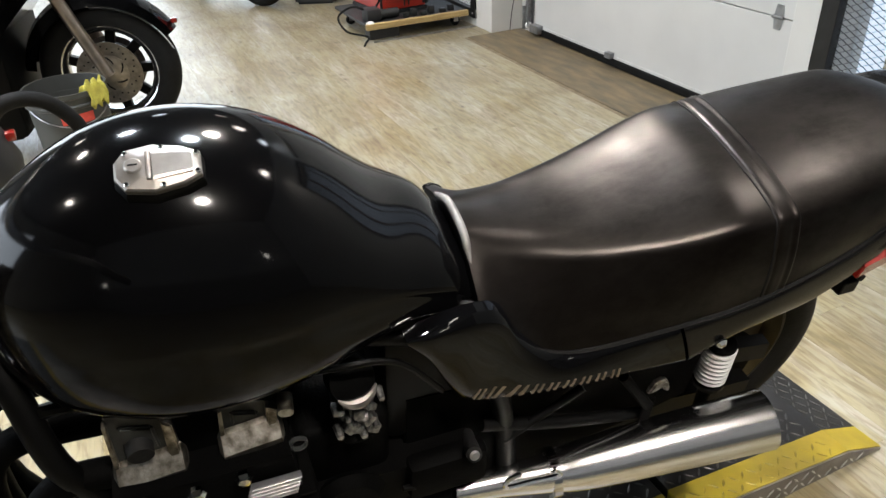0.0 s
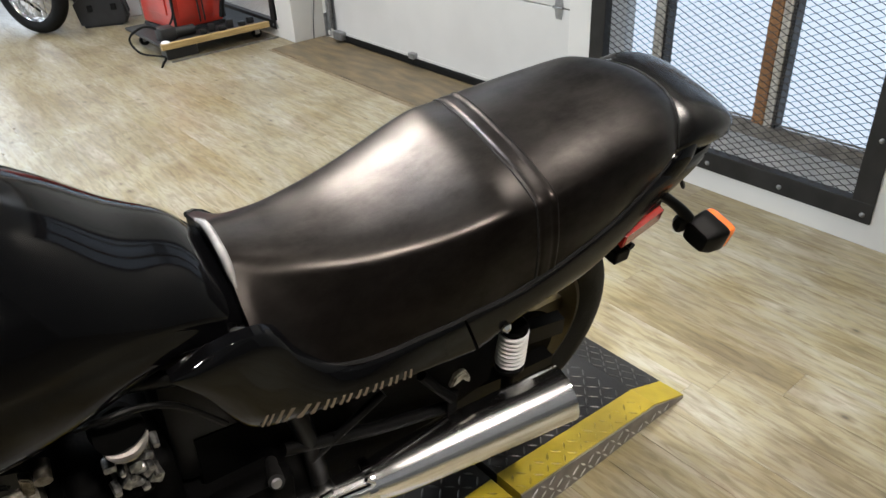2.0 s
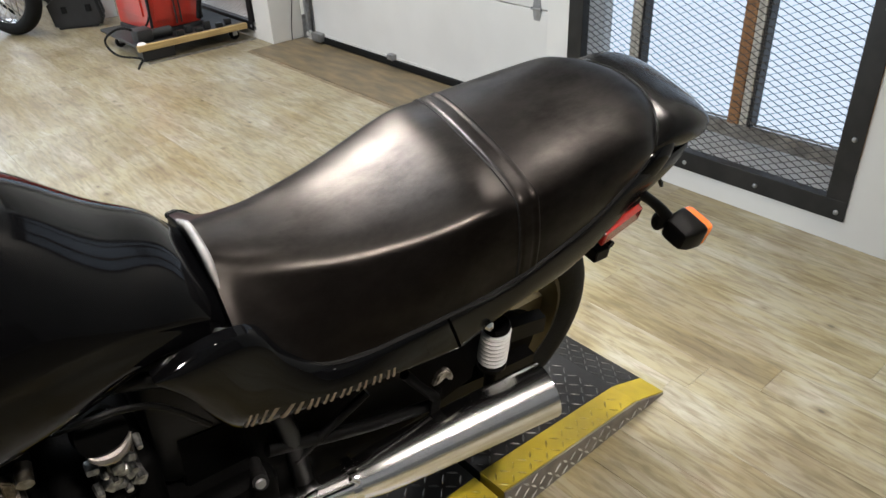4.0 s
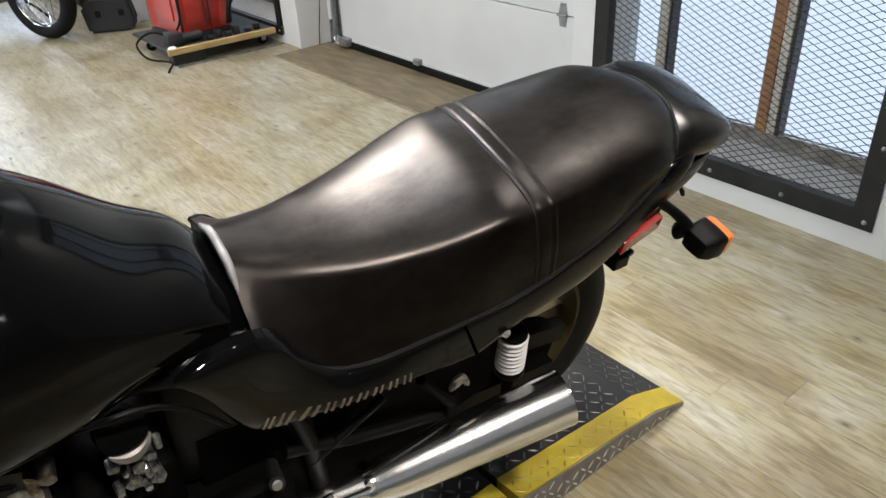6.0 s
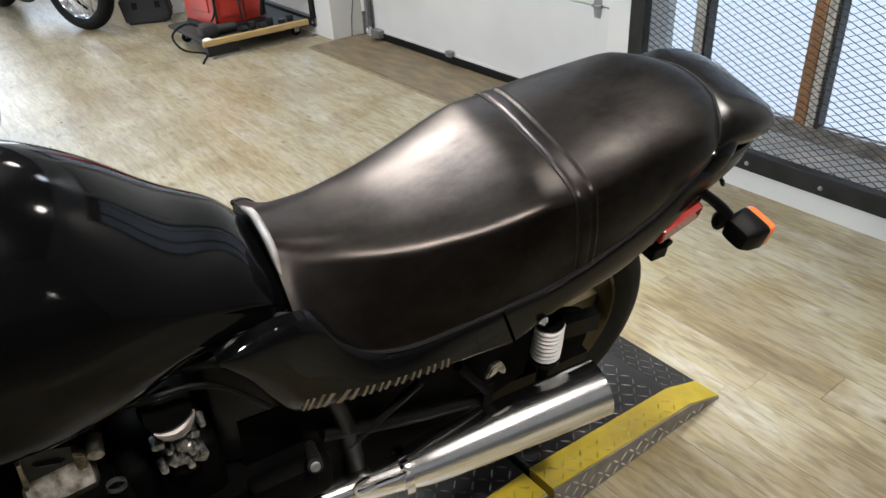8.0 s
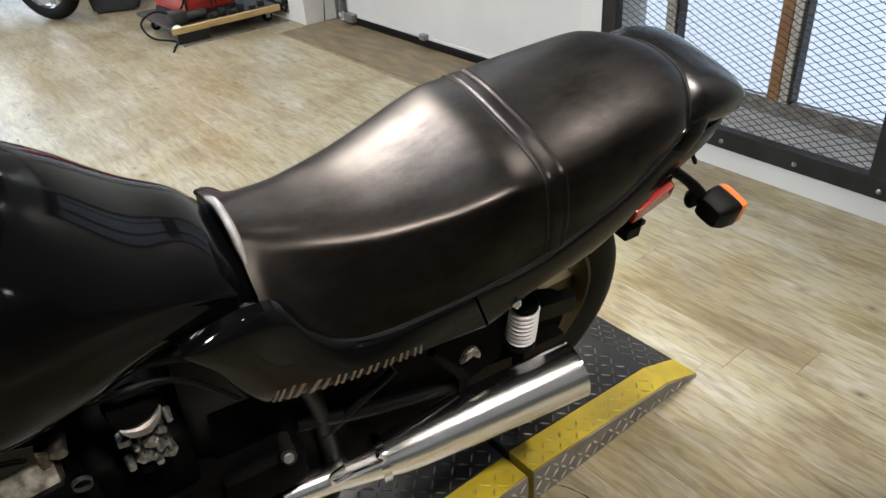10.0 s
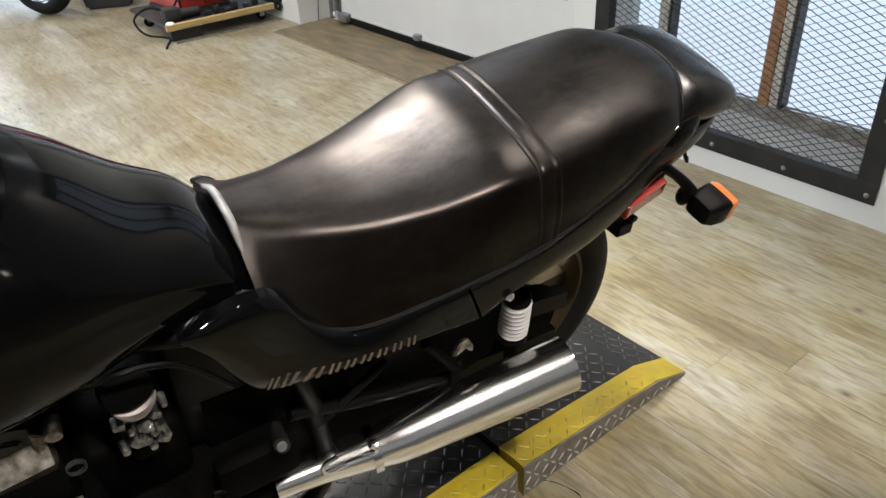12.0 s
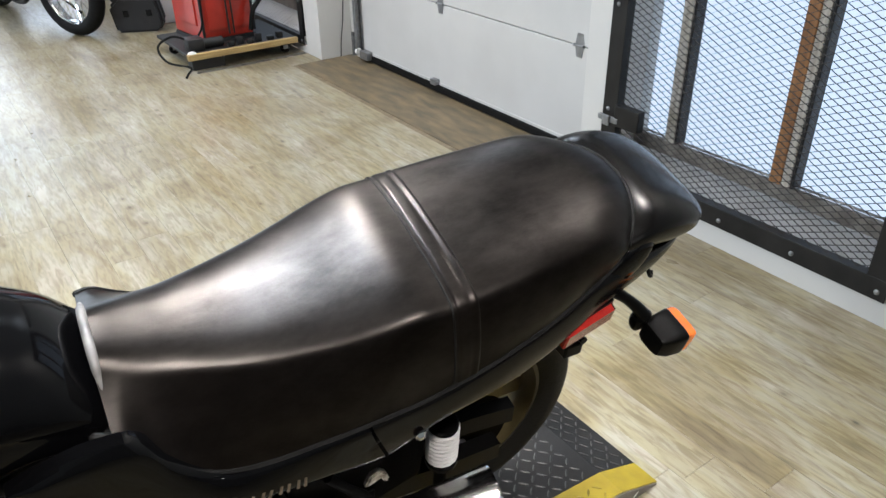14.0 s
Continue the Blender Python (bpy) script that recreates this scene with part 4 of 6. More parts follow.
wheel = part("rear_wheel", lathe_bm([(0.222, -0.045), (0.222, 0.045), (0.205, 0.05), (0.192, 0.02), (0.192, -0.02), (0.205, -0.05)], 48, closed=True), M_RIM, bike, "painted cast wheel", smooth=True, m=pose(AX, AS, AZ, 90, 0, 0))
part("tyre", tyre_bm(0.305, 0.128), M_RUBBER, wheel, "black road tyre", smooth=True)
part("hub", lathe_bm([(0.02, -0.07), (0.06, -0.06), (0.065, 0.05), (0.05, 0.07), (0.02, 0.075)], 24), M_RIM, wheel, smooth=True)
part("brake_drum", disc_bm(0.095, 0.05, 32, pose(0, 0, 0.04), bevel=0.008), M_ENGINE, wheel, smooth=True)
for a in range(6):
    m = pose(0, 0, 0, 0, 0, a * 60)
    own = loft_bm([[(x, y, z) for y, z in ((-h, -d), (h, -d), (h, d), (-h, d))] for x, h, d in ((0.05, 0.026, 0.02), (0.12, 0.019, 0.014), (0.20, 0.024, 0.014))])
    bmesh.ops.transform(own, matrix=m, verts=own.verts[:])
    part("spoke", own, M_RIM, wheel)
part("sprocket", lathe_bm([(0.03, 0.074), (0.112, 0.074), (0.116, 0.077), (0.112, 0.080), (0.03, 0.080)], 42, closed=True), M_ENGINE, wheel, "dark rear sprocket")
for k in range(5):
    part("sprocket_bolt", disc_bm(0.007, 0.006, 6, pose(0.075 * math.cos(k * 1.257), 0.075 * math.sin(k * 1.257), 0.080)), M_STEEL, wheel)
part("axle", tube_bm([(0, 0, -0.13), (0, 0, 0.13)], 0.011, 10), M_STEEL, wheel)
part("chain_guard", loft_bm([[(u, -0.035, z), (u, -0.06, z - 0.004), (u, -0.062, z - 0.045), (u, -0.058, z - 0.045), (u, -0.056, z - 0.008), (u, -0.035, z - 0.004)] for u, z in ((0.16, 0.395), (0.30, 0.412), (0.44, 0.420), (0.56, 0.418), (0.66, 0.400))]), M_TRIM, bike, "black chain guard", smooth=True)
fender = loft_bm([[(AX + r * math.cos(a), AS + y, AZ + r * math.sin(a)) for y, r in ((-0.078, 0.335), (-0.055, 0.352), (0.055, 0.352), (0.078, 0.335), (0.05, 0.340), (-0.05, 0.340))] for a in (radians(d) for d in range(48, 166, 6))])
part("rear_fender", fender, M_TRIM, bike, "matt black inner fender", smooth=True)
part("fender_tail", loft_bm([[(u, -h, z), (u, h, z), (u - 0.01, h, z - 0.012), (u - 0.01, -h, z - 0.012)] for u, h, z in ((0.70, 0.05, 0.66), (0.76, 0.05, 0.63), (0.775, 0.05, 0.60))]), M_TRIM, bike)
part("plate_bracket", box_bm(0.70, 0.738, -0.112, -0.06, 0.562, 0.592, 0.004), M_TRIM, bike)
part("bracket_bolt", tube_bm([(0.732, -0.116, 0.600), (0.732, -0.09, 0.600)], 0.007, 8), M_TRIM, bike)

# swing arm, shocks, muffler
side_pair("swing_arm", lambda sg: loft_bm([[(u, AS * 0.8 + sg * y, z) for y, z in ((s - 0.016, w - h), (s + 0.016, w - h), (s + 0.016, w + h), (s - 0.016, w + h))] for u, s, w, h in ((0.02, 0.08, 0.34, 0.03), (0.2, 0.105, 0.33, 0.028), (AX - 0.03, 0.11, AZ, 0.026), (AX + 0.06, 0.11, AZ, 0.022))]), M_TRIM, "satin black swing arm")


def shock(sg):
    s = sg * 0.122
    top, bot = Vector((0.458, s, 0.535)), Vector((0.472, sg * 0.118, 0.30))
    d = bot - top
    body = part("shock_absorber", tube_bm([top + d * 0.03, top + d * 0.5, top + d * 0.97], [0.010, 0.012, 0.011], 14), M_ENGINE, bike, "rear shock absorber", smooth=True)
    turns = 8
    pts = []
    side = Vector((0, 1, 0))
    side = (side - d.normalized() * side.dot(d.normalized())).normalized()
    up = d.normalized().cross(side)
    for k in range(turns * 14 + 1):
        a = 2 * math.pi * k / 14
        pts.append(top + d * (0.02 + 0.36 * k / (turns * 14)) + (side * math.cos(a) + up * math.sin(a)) * 0.0245)
    part("spring", tube_bm(pts, 0.0040, 8), M_SPRING, body, "pale grey coil spring", smooth=True)
    q = d.to_track_quat("Z", "Y").to_matrix().to_4x4()
    part("spring_seat", disc_bm(0.026, 0.012, 20, Matrix.Translation(top + d * -0.03) @ q, bevel=0.003), M_ENGINE, body)
    part("spring_seat", disc_bm(0.028, 0.012, 20, Matrix.Translation(top + d * 0.405) @ q, bevel=0.002), M_TRIM, body)
    part("shock_eye", tube_bm([top + Vector((-0.02, 0.02, 0.01)), top + Vector((-0.02, 0.05, 0.01))], 0.011, 14), M_TRIM, body)
    part("shock_bolt", lathe_bm([(0.009, 0), (0.009, 0.004), (0.005, 0.009), (0.001, 0.0095)], 10, pose(0.375, sg * 0.196, -0.059, 90 if sg < 0 else -90, 0, 0)), M_CHROME, bike, "bright dome bolt", m=LEAN)


M_SPRING = material("pale_grey_spring_paint", (0.46, 0.46, 0.455), 0.35, var=0.1, scale=30)
shock(-1)
shock(1)


def muffler(sg):
    P = [(-0.02, sg * 0.135, 0.352), (0.06, sg * 0.146, 0.356), (0.145, sg * 0.160, 0.362), (0.20, sg * 0.167, 0.367), (0.34, sg * 0.187, 0.389), (0.516, sg * 0.211, 0.412)]
    R = [0.024, 0.026, 0.034, 0.042, 0.049, 0.0535]
    own = tube_bm(P, R, 36, 40, caps=False)
    mf = part("muffler", own, M_MUFFLER, bike, "polished chrome muffler", smooth=True)
    a, b = Vector(P[-2]), Vector(P[-1])
    d = (b - a).normalized()
    q = d.to_track_quat("Z", "Y").to_matrix().to_4x4()
    part("end_cap", lathe_bm([(0.0535, 0.0), (0.054, 0.004), (0.049, 0.006), (0.032, -0.004), (0.026, -0.03), (0.024, -0.03), (0.029, -0.006), (0.047, 0.001)], 36, Matrix.Translation(b) @ q, closed=True), M_CHROME, mf, smooth=True)
    part("baffle", disc_bm(0.049, 0.004, 30, Matrix.Translation(b - d * 0.02) @ q), M_TRIM, mf)
    c = Vector(P[2])
    q2 = (Vector(P[3]) - Vector(P[1])).normalized().to_track_quat("Z", "Y").to_matrix().to_4x4()
    part("clamp", lathe_bm([(0.034, -0.007), (0.0415, -0.007), (0.0415, 0.007), (0.034, 0.007)], 32, Matrix.Translation(c) @ q2, closed=True), M_CHROME, mf, smooth=True)
    w = [(0.122, sg * 0.195, 0.435), (0.134, sg * 0.197, 0.420), (0.128, sg * 0.194, 0.408), (0.09, sg * 0.188, 0.404), (0.052, sg * 0.184, 0.402), (0.044, sg * 0.184, 0.414), (0.05, sg * 0.186, 0.430), (0.066, sg * 0.19, 0.442)]
    part("clip_wire", tube_bm(w, 0.0042, 8, 40), M_CHROME, mf, "bent bright wire clip", smooth=True)
    part("header_pipe", tube_bm([(-0.02, sg * 0.135, 0.352), (-0.06, sg * 0.11, 0.345), (-0.12, sg * 0.06, 0.335)], 0.021, 16, 14), M_ENGINE, mf, "blackened link pipe", smooth=True)
    part("hanger", box_bm(0.305, 0.325, sg * 0.150 - 0.003, sg * 0.150 + 0.003, 0.40, 0.48, 0.002), M_ENGINE, mf)
    return mf


muffler(-1)
muffler(1)


# blinkers and reflectors
def blinker(sg):
    def y(v):
        return sg * v
    arm = part("blinker", tube_bm([(0.745, y(0.118), 0.018), (0.775, y(0.137), 0.000), (0.797, y(0.154), -0.018), (0.808, y(0.168), -0.032)], [0.012, 0.0095, 0.0105, 0.012], 12, 16), M_TRIM, bike, "black stalk blinker with amber lens", smooth=True, m=LEAN)
    C = Vector((0.830, y(0.200), -0.047))

    def ring(x, hy, hz, drop=0.0, e=0.32):
        return [C + Vector((x, hy * math.copysign(abs(math.cos(a)) ** e, math.cos(a)), drop + hz * math.copysign(abs(math.sin(a)) ** e, math.sin(a)))) for a in (2 * math.pi * k / 36 for k in range(36))]
    part("housing", loft_bm([ring(-0.034, 0.016, 0.014, -0.002), ring(-0.030, 0.024, 0.019), ring(-0.012, 0.031, 0.025), ring(0.016, 0.0335, 0.0275), ring(0.0175, 0.033, 0.027)]), M_TRIM, arm, smooth=True)
    part("knuckle", loft_bm([[(x, y(0.160) + hy * math.cos(a), -0.046 + hz * math.sin(a)) for a in (2 * math.pi * k / 16 for k in range(16))] for x, hy, hz in ((0.792, 0.008, 0.012), (0.798, 0.014, 0.021), (0.818, 0.015, 0.022), (0.826, 0.010, 0.014))]), M_TRIM, arm, smooth=True)
    part("lens", loft_bm([ring(0.0176, 0.0325, 0.0265), ring(0.030, 0.0325, 0.0265), ring(0.036, 0.030, 0.024), ring(0.038, 0.025, 0.019)]), M_ORANGE, arm, "amber plastic lens", smooth=True)
    refl = part("reflector", loft_bm([[(u, y(s + d), h) for d, h in ((0, t - 0.026), (0, t), (-0.012, t + 0.002), (-0.012, t - 0.024))] for u, s, t in ((0.634, 0.170, 0.000), (0.638, 0.171, 0.002), (0.738, 0.154, 0.006), (0.742, 0.152, 0.004))]), M_RED, bike, "red side reflector", m=LEAN)
    part("reflector_base", loft_bm([[(u, y(s + d), h) for d, h in ((-0.012, t - 0.022), (-0.012, t + 0.004), (-0.04, t + 0.006), (-0.04, t - 0.02))] for u, s, t in ((0.63, 0.170, 0.002), (0.745, 0.152, 0.008))]), M_TRIM, refl)


blinker(-1)
blinker(1)
part("helmet_hook", tube_bm([(0.905, -0.055, 0.665), (0.912, -0.060, 0.645), (0.922, -0.058, 0.634), (0.928, -0.050, 0.638)], 0.004, 8, 10), M_TRIM, bike)

# frame tubes
side_pair("frame_rail", lambda sg: tube_bm([(-0.50, sg * 0.05, 0.86), (-0.3, sg * 0.09, 0.79), (0.0, sg * 0.115, 0.70), (0.18, sg * 0.125, 0.60), (0.40, sg * 0.13, 0.60), (0.62, sg * 0.11, 0.65)], 0.014, 10, 30), M_TRIM, "black frame tube")
side_pair("frame_strut", lambda sg: tube_bm([(0.06, sg * 0.13, 0.452), (0.19, sg * 0.13, 0.535)], 0.0075, 10), M_TRIM, "black frame tube")
side_pair("rear_stay", lambda sg: tube_bm([(0.02, sg * 0.125, 0.505), (0.17, sg * 0.128, 0.452), (0.32, sg * 0.135, 0.42)], 0.011, 10, 16), M_TRIM, "black frame tube")
side_pair("down_tube", lambda sg: tube_bm([(-0.58, sg * 0.03, 0.86), (-0.555, sg * 0.09, 0.77), (-0.535, sg * 0.13, 0.68), (-0.50, sg * 0.135, 0.60), (-0.45, sg * 0.13, 0.45), (-0.40, sg * 0.13, 0.25), (-0.25, sg * 0.13, 0.19), (0.05, sg * 0.12, 0.24), (0.06, sg * 0.12, 0.50), (0.0, sg * 0.115, 0.70)], 0.0165, 12, 60), M_TRIM, "black cradle tube")
side_pair("gusset", lambda sg: tube_bm([(-0.545, sg * 0.10, 0.745), (-0.51, sg * 0.105, 0.752), (-0.47, sg * 0.10, 0.735), (-0.455, sg * 0.09, 0.66)], 0.009, 8, 20), M_TRIM)
side_pair("peg_hanger", lambda sg: prism_bm([(0.308, 0.488), (0.318, 0.514), (0.334, 0.520), (0.345, 0.508), (0.352, 0.486), (0.343, 0.484), (0.336, 0.500), (0.320, 0.492)], sg * 0.150, sg * 0.138, 0.003), M_ALU, "cast aluminium peg hanger", smooth=False)
side_pair("inner_guard", lambda sg: prism_bm([(-0.10, 0.60), (0.36, 0.57), (0.44, 0.58), (0.43, 0.40), (0.30, 0.36), (0.10, 0.335), (-0.10, 0.325)], sg * 0.112, sg * 0.100, 0.003), M_ENGINE, "black inner guard plate", smooth=False)
side_pair("guard_bolt", lambda sg: lathe_bm([(0.005, 0), (0.005, 0.003), (0.001, 0.005)], 8, pose(0.385, sg * 0.114, 0.535, 90 if sg < 0 else -90, 0, 0)), M_CHROME)
side_pair("passenger_peg", lambda sg: tube_bm([(0.25, sg * 0.145, 0.556), (0.28, sg * 0.15, 0.51), (0.312, sg * 0.15, 0.465)], [0.009, 0.008, 0.010], 10), M_ENGINE, "folded rubber passenger peg")
side_pair("peg_bolt", lambda sg: lathe_bm([(0.007, 0), (0.007, 0.005), (0.001, 0.008)], 10, pose(0.318, sg * 0.162, 0.42, 90 if sg < 0 else -90, 0, 0)), M_CHROME)
side_pair("foot_peg", lambda sg: tube_bm([(0.0, sg * 0.12, 0.485), (-0.008, sg * 0.155, 0.500), (-0.014, sg * 0.18, 0.520)], [0.009, 0.012, 0.012], 14, 14), M_RUBBER, "rubber foot peg")
side_pair("peg_tip", lambda sg: disc_bm(0.008, 0.005, 14, pose(-0.016, sg * 0.184, 0.526, 60 if sg < 0 else -60, 0, 0), bevel=0.003), M_STEEL, "bright metal peg tip")
part("gear_pedal", tube_bm([(-0.01, -0.150, 0.475), (-0.06, -0.16, 0.445), (-0.12, -0.165, 0.46)], 0.005, 8, 14), M_TRIM, bike, "black gear pedal", smooth=True)
stand = part("side_stand", tube_bm([(-0.035, -0.075, 0.33), (-0.004, -0.125, 0.245), (0.026, -0.18, 0.15), (0.045, -0.225, 0.062)], [0.014, 0.017, 0.015, 0.012], 12, 20), M_TRIM, bike, "black side stand", smooth=True)
part("stand_foot", disc_bm(0.026, 0.008, 16, pose(0.047, -0.232, 0.0455, -11, 0, 0), bevel=0.002), M_TRIM, stand)
part("stand_tang", tube_bm([(-0.16, -0.05, 0.075), (-0.12, -0.04, 0.08), (-0.07, -0.01, 0.11), (-0.04, -0.03, 0.16), (-0.02, -0.08, 0.26)], 0.006, 8, 24), M_TRIM, stand)

# engine
engine = part("engine", loft_bm([[(u, y * f, z) for y, z in ((-0.06, 0.215), (0.06, 0.215), (0.145, 0.415), (0.15, 0.49), (-0.15, 0.49), (-0.145, 0.415))] for u, f in ((-0.47, 0.85), (-0.45, 1.0), (-0.02, 1.0), (0.0, 0.85))]), M_ENGINE, bike, "black painted four cylinder engine", smooth=True)
part("cylinder_block", loft_bm([[(u - 0.10 * (z - 0.45) , y, z) for u, y in ((-0.46, -0.19), (-0.25, -0.19), (-0.25, 0.19), (-0.46, 0.19))] for z in (0.44, 0.52, 0.60, 0.66)]), M_ENGINE, engine)
for k in range(7):
    z = 0.47 + k * 0.019
    part("cooling_fin", box_bm(-0.475 - 0.10 * (z - 0.45), -0.235 - 0.10 * (z - 0.45), -0.205, 0.205, z, z + 0.005, 0.001), M_ENGINE, engine)
for k in range(5):
    z = 0.600 + k * 0.0075
    part("bright_fin", box_bm(-0.335 + 0.002 * k, -0.272 + 0.002 * k, -0.207, -0.196, z, z + 0.0026, 0.0008), M_STEEL, engine, "bright machined fin edge")
head = part("cylinder_head", box_bm(-0.47, -0.27, -0.145, 0.145, 0.63, 0.745, 0.012), M_ENGINE, engine)


def cam_end(u0, u1, w0, w1, sg):
    """Bright cast end of a cam cover: a sloping foot and the rear rim."""
    y = sg * 0.142
    rings = []
    for f in (0.0, 0.06, 0.5, 0.94, 1.0):
        u, rise, e = u0 - 0.004 + (u1 - u0 + 0.008) * f, 0.010 * f, 0.6 if f in (0.0, 1.0) else 1.0
        rings.append([(u, y, w0 + rise), (u, y, w0 + rise + 0.030 * e), (u, y + sg * 0.012 * e, w0 + rise + 0.026 * e), (u, y + sg * 0.030 * e, w0 + rise + 0.008), (u, y + sg * 0.028 * e, w0 + rise - 0.004)])
    own = loft_bm(rings)
    own = prism_bm([(u1 - 0.016, w0 + 0.02), (u1 - 0.013, w1 - 0.02), (u1 - 0.002, w1 - 0.03), (u1 - 0.002, w0 + 0.02)], y, y + sg * 0.016, 0.002, own)
    return prism_bm([(u0, w0 + 0.018), (u0 + 0.005, w1 - 0.01), (u0 + 0.009, w1 - 0.01), (u0 + 0.006, w0 + 0.018)], y, y + sg * 0.012, 0.001, own)


def cam_face(u0, u1, w0, w1, sg):
    """The dark recessed face of the same end, with a shallow box on it."""
    y = sg * 0.142
    own = prism_bm([(u0, w0 + 0.02), (u0 + 0.008, w1), (u1 - 0.008, w1 - 0.02), (u1, w0 + 0.03)], y, y + sg * 0.004, 0.002)
    return prism_bm([(u0 + 0.016, w0 + 0.036), (u0 + 0.018, w1 - 0.022), (u1 - 0.024, w1 - 0.034), (u1 - 0.022, w0 + 0.042)], y, y + sg * 0.009, 0.003, own)


for sg in (-1, 1):
    for q in ((-0.474, -0.395, 0.648, 0.765), (-0.350, -0.277, 0.658, 0.742)):
        part("cam_cover_face", cam_face(*q, sg), M_DARKALU, engine, "dark recessed cam cover face")
for sg in (-1, 1):
    part("cam_cover_end", cam_end(-0.474, -0.395, 0.648, 0.765, sg), M_ALU, engine, "raw cast aluminium cam cover end")
    part("cam_cover_end", cam_end(-0.350, -0.277, 0.658, 0.742, sg), M_ALU, engine, "raw cast aluminium cam cover end")
    part("cover_lug", tube_bm([(-0.265, sg * 0.140, 0.715), (-0.268, sg * 0.165, 0.712)], 0.010, 10), M_ALU, engine, smooth=True)
    part("plug_cap", tube_bm([(-0.44, sg * 0.14, 0.705), (-0.438, sg * 0.165, 0.702)], [0.018, 0.015], 16), M_RUBBER, engine, smooth=True)
    part("alternator_cover", disc_bm(0.055, 0.03, 36, pose(-0.20, sg * 0.145, 0.475, 90 if sg < 0 else -90, 0, 0), bevel=0.014), M_ENGINE, engine, smooth=True)
    part("sprocket_cover", box_bm(-0.11, 0.02, sg * 0.15 - 0.02, sg * 0.15 + 0.02, 0.415, 0.50, 0.015), M_ENGINE, engine, smooth=True)
for u, z in ((-0.388, 0.662), (-0.332, 0.668)):
    part("dome_nut", lathe_bm([(0.011, 0), (0.011, 0.006), (0.008, 0.013), (0.001, 0.016)], 6, pose(u, -0.196, z - 0.012, 90, 0, 0)), M_CHROME, engine, "bright dome nut")
# carburettor and airbox
carb = part("carburettor", box_bm(-0.200, -0.155, -0.152, -0.115, 0.622, 0.690, 0.014), M_CARB, bike, "cast carburettor", smooth=True)
rnd = random.Random(11)
for k in range(8):
    bit = box_bm(-rnd.uniform(0.005, 0.011), rnd.uniform(0.005, 0.011), -0.012, 0.012, -rnd.uniform(0.004, 0.009), rnd.uniform(0.004, 0.009), 0.003)
    part("carb_lug", bit, M_CARB, carb, "", True, pose(-0.178 + rnd.uniform(-0.026, 0.026), -0.150, 0.652 + rnd.uniform(-0.032, 0.034), rnd.uniform(-25, 25), rnd.uniform(-40, 40), rnd.uniform(-25, 25)))
part("intake_block", box_bm(-0.262, -0.125, -0.132, 0.132, 0.47, 0.605, 0.02, seg=3), M_ENGINE, engine, smooth=True)
part("carb_body", box_bm(-0.205, -0.150, -0.145, -0.100, 0.605, 0.690, 0.012), M_DARKALU, carb, smooth=True)
cm = pose(-0.180, -0.150, 0.722, 60, 0, 8)
# Only the ring's bright lit arc is shaped; the rest stays black.
arc = [cm @ Vector((0.030 * math.cos(a), 0.030 * math.sin(a), 0.004)) for a in (radians(215 + k * 6) for k in range(21))]
part("carb_mouth", tube_bm(arc, [0.0015, 0.006, 0.008, 0.006, 0.0015], 8), M_CAP, carb, "lit arc of the metal mouth ring, built as a crescent", smooth=True)
part("carb_cap", lathe_bm([(0.030, -0.03), (0.030, 0.0), (0.012, 0.004), (0.001, 0.005)], 24, cm), M_ENGINE, carb, smooth=True)
for u, s, z, r in ((-0.204, -0.164, 0.628, 0.006), (-0.16, -0.167, 0.655, 0.005), (-0.147, -0.166, 0.69, 0.005), (-0.192, -0.166, 0.662, 0.004), (-0.172, -0.165, 0.618, 0.006), (-0.183, -0.165, 0.645, 0.004), (-0.155, -0.165, 0.632, 0.005)):
    part("carb_fitting", tube_bm([(u, s + 0.02, z), (u, s, z)], [r * 1.2, r * 0.8], 7), M_CARB, carb, smooth=True)
part("float_bowl", box_bm(-0.200, -0.158, -0.155, -0.11, 0.585, 0.612, 0.012), M_ENGINE, carb, smooth=True)
part("vent_hose", tube_bm([(-0.225, -0.14, 0.745), (-0.19, -0.165, 0.770), (-0.15, -0.165, 0.765), (-0.11, -0.16, 0.735), (-0.06, -0.155, 0.66)], 0.0045, 8, 24), M_TRIM, carb, "thin black hose", smooth=True)
part("airbox", box_bm(-0.13, 0.05, -0.11, 0.11, 0.50, 0.77, 0.02), M_TRIM, bike, smooth=True)
part("frame_cover", box_bm(-0.12, 0.06, -0.09, 0.09, 0.69, 0.770, 0.012), M_ENGINE, bike, smooth=True)
part("battery_box", box_bm(0.05, 0.30, -0.10, 0.10, 0.47, 0.64, 0.015), M_TRIM, bike, smooth=True)
part("hose_clip", lathe_bm([(0.010, 0), (0.012, 0), (0.012, 0.006), (0.010, 0.006)], 14, pose(-0.26, -0.17, 0.655, 90, 0, 0), closed=True), M_DARKALU, bike)

for s, u in ((-0.13, -0.60), (-0.045, -0.66), (0.045, -0.68), (0.13, -0.70)):
    part("header_pipe", tube_bm([(-0.46, s, 0.64), (u + 0.05, s, 0.635), (u, s, 0.52), (u + 0.02, s, 0.28), (-0.42, s * 0.6, 0.175), (-0.20, s * 0.5, 0.20)], 0.0205, 12, 30), M_ENGINE, engine, "blackened header pipe", smooth=True)

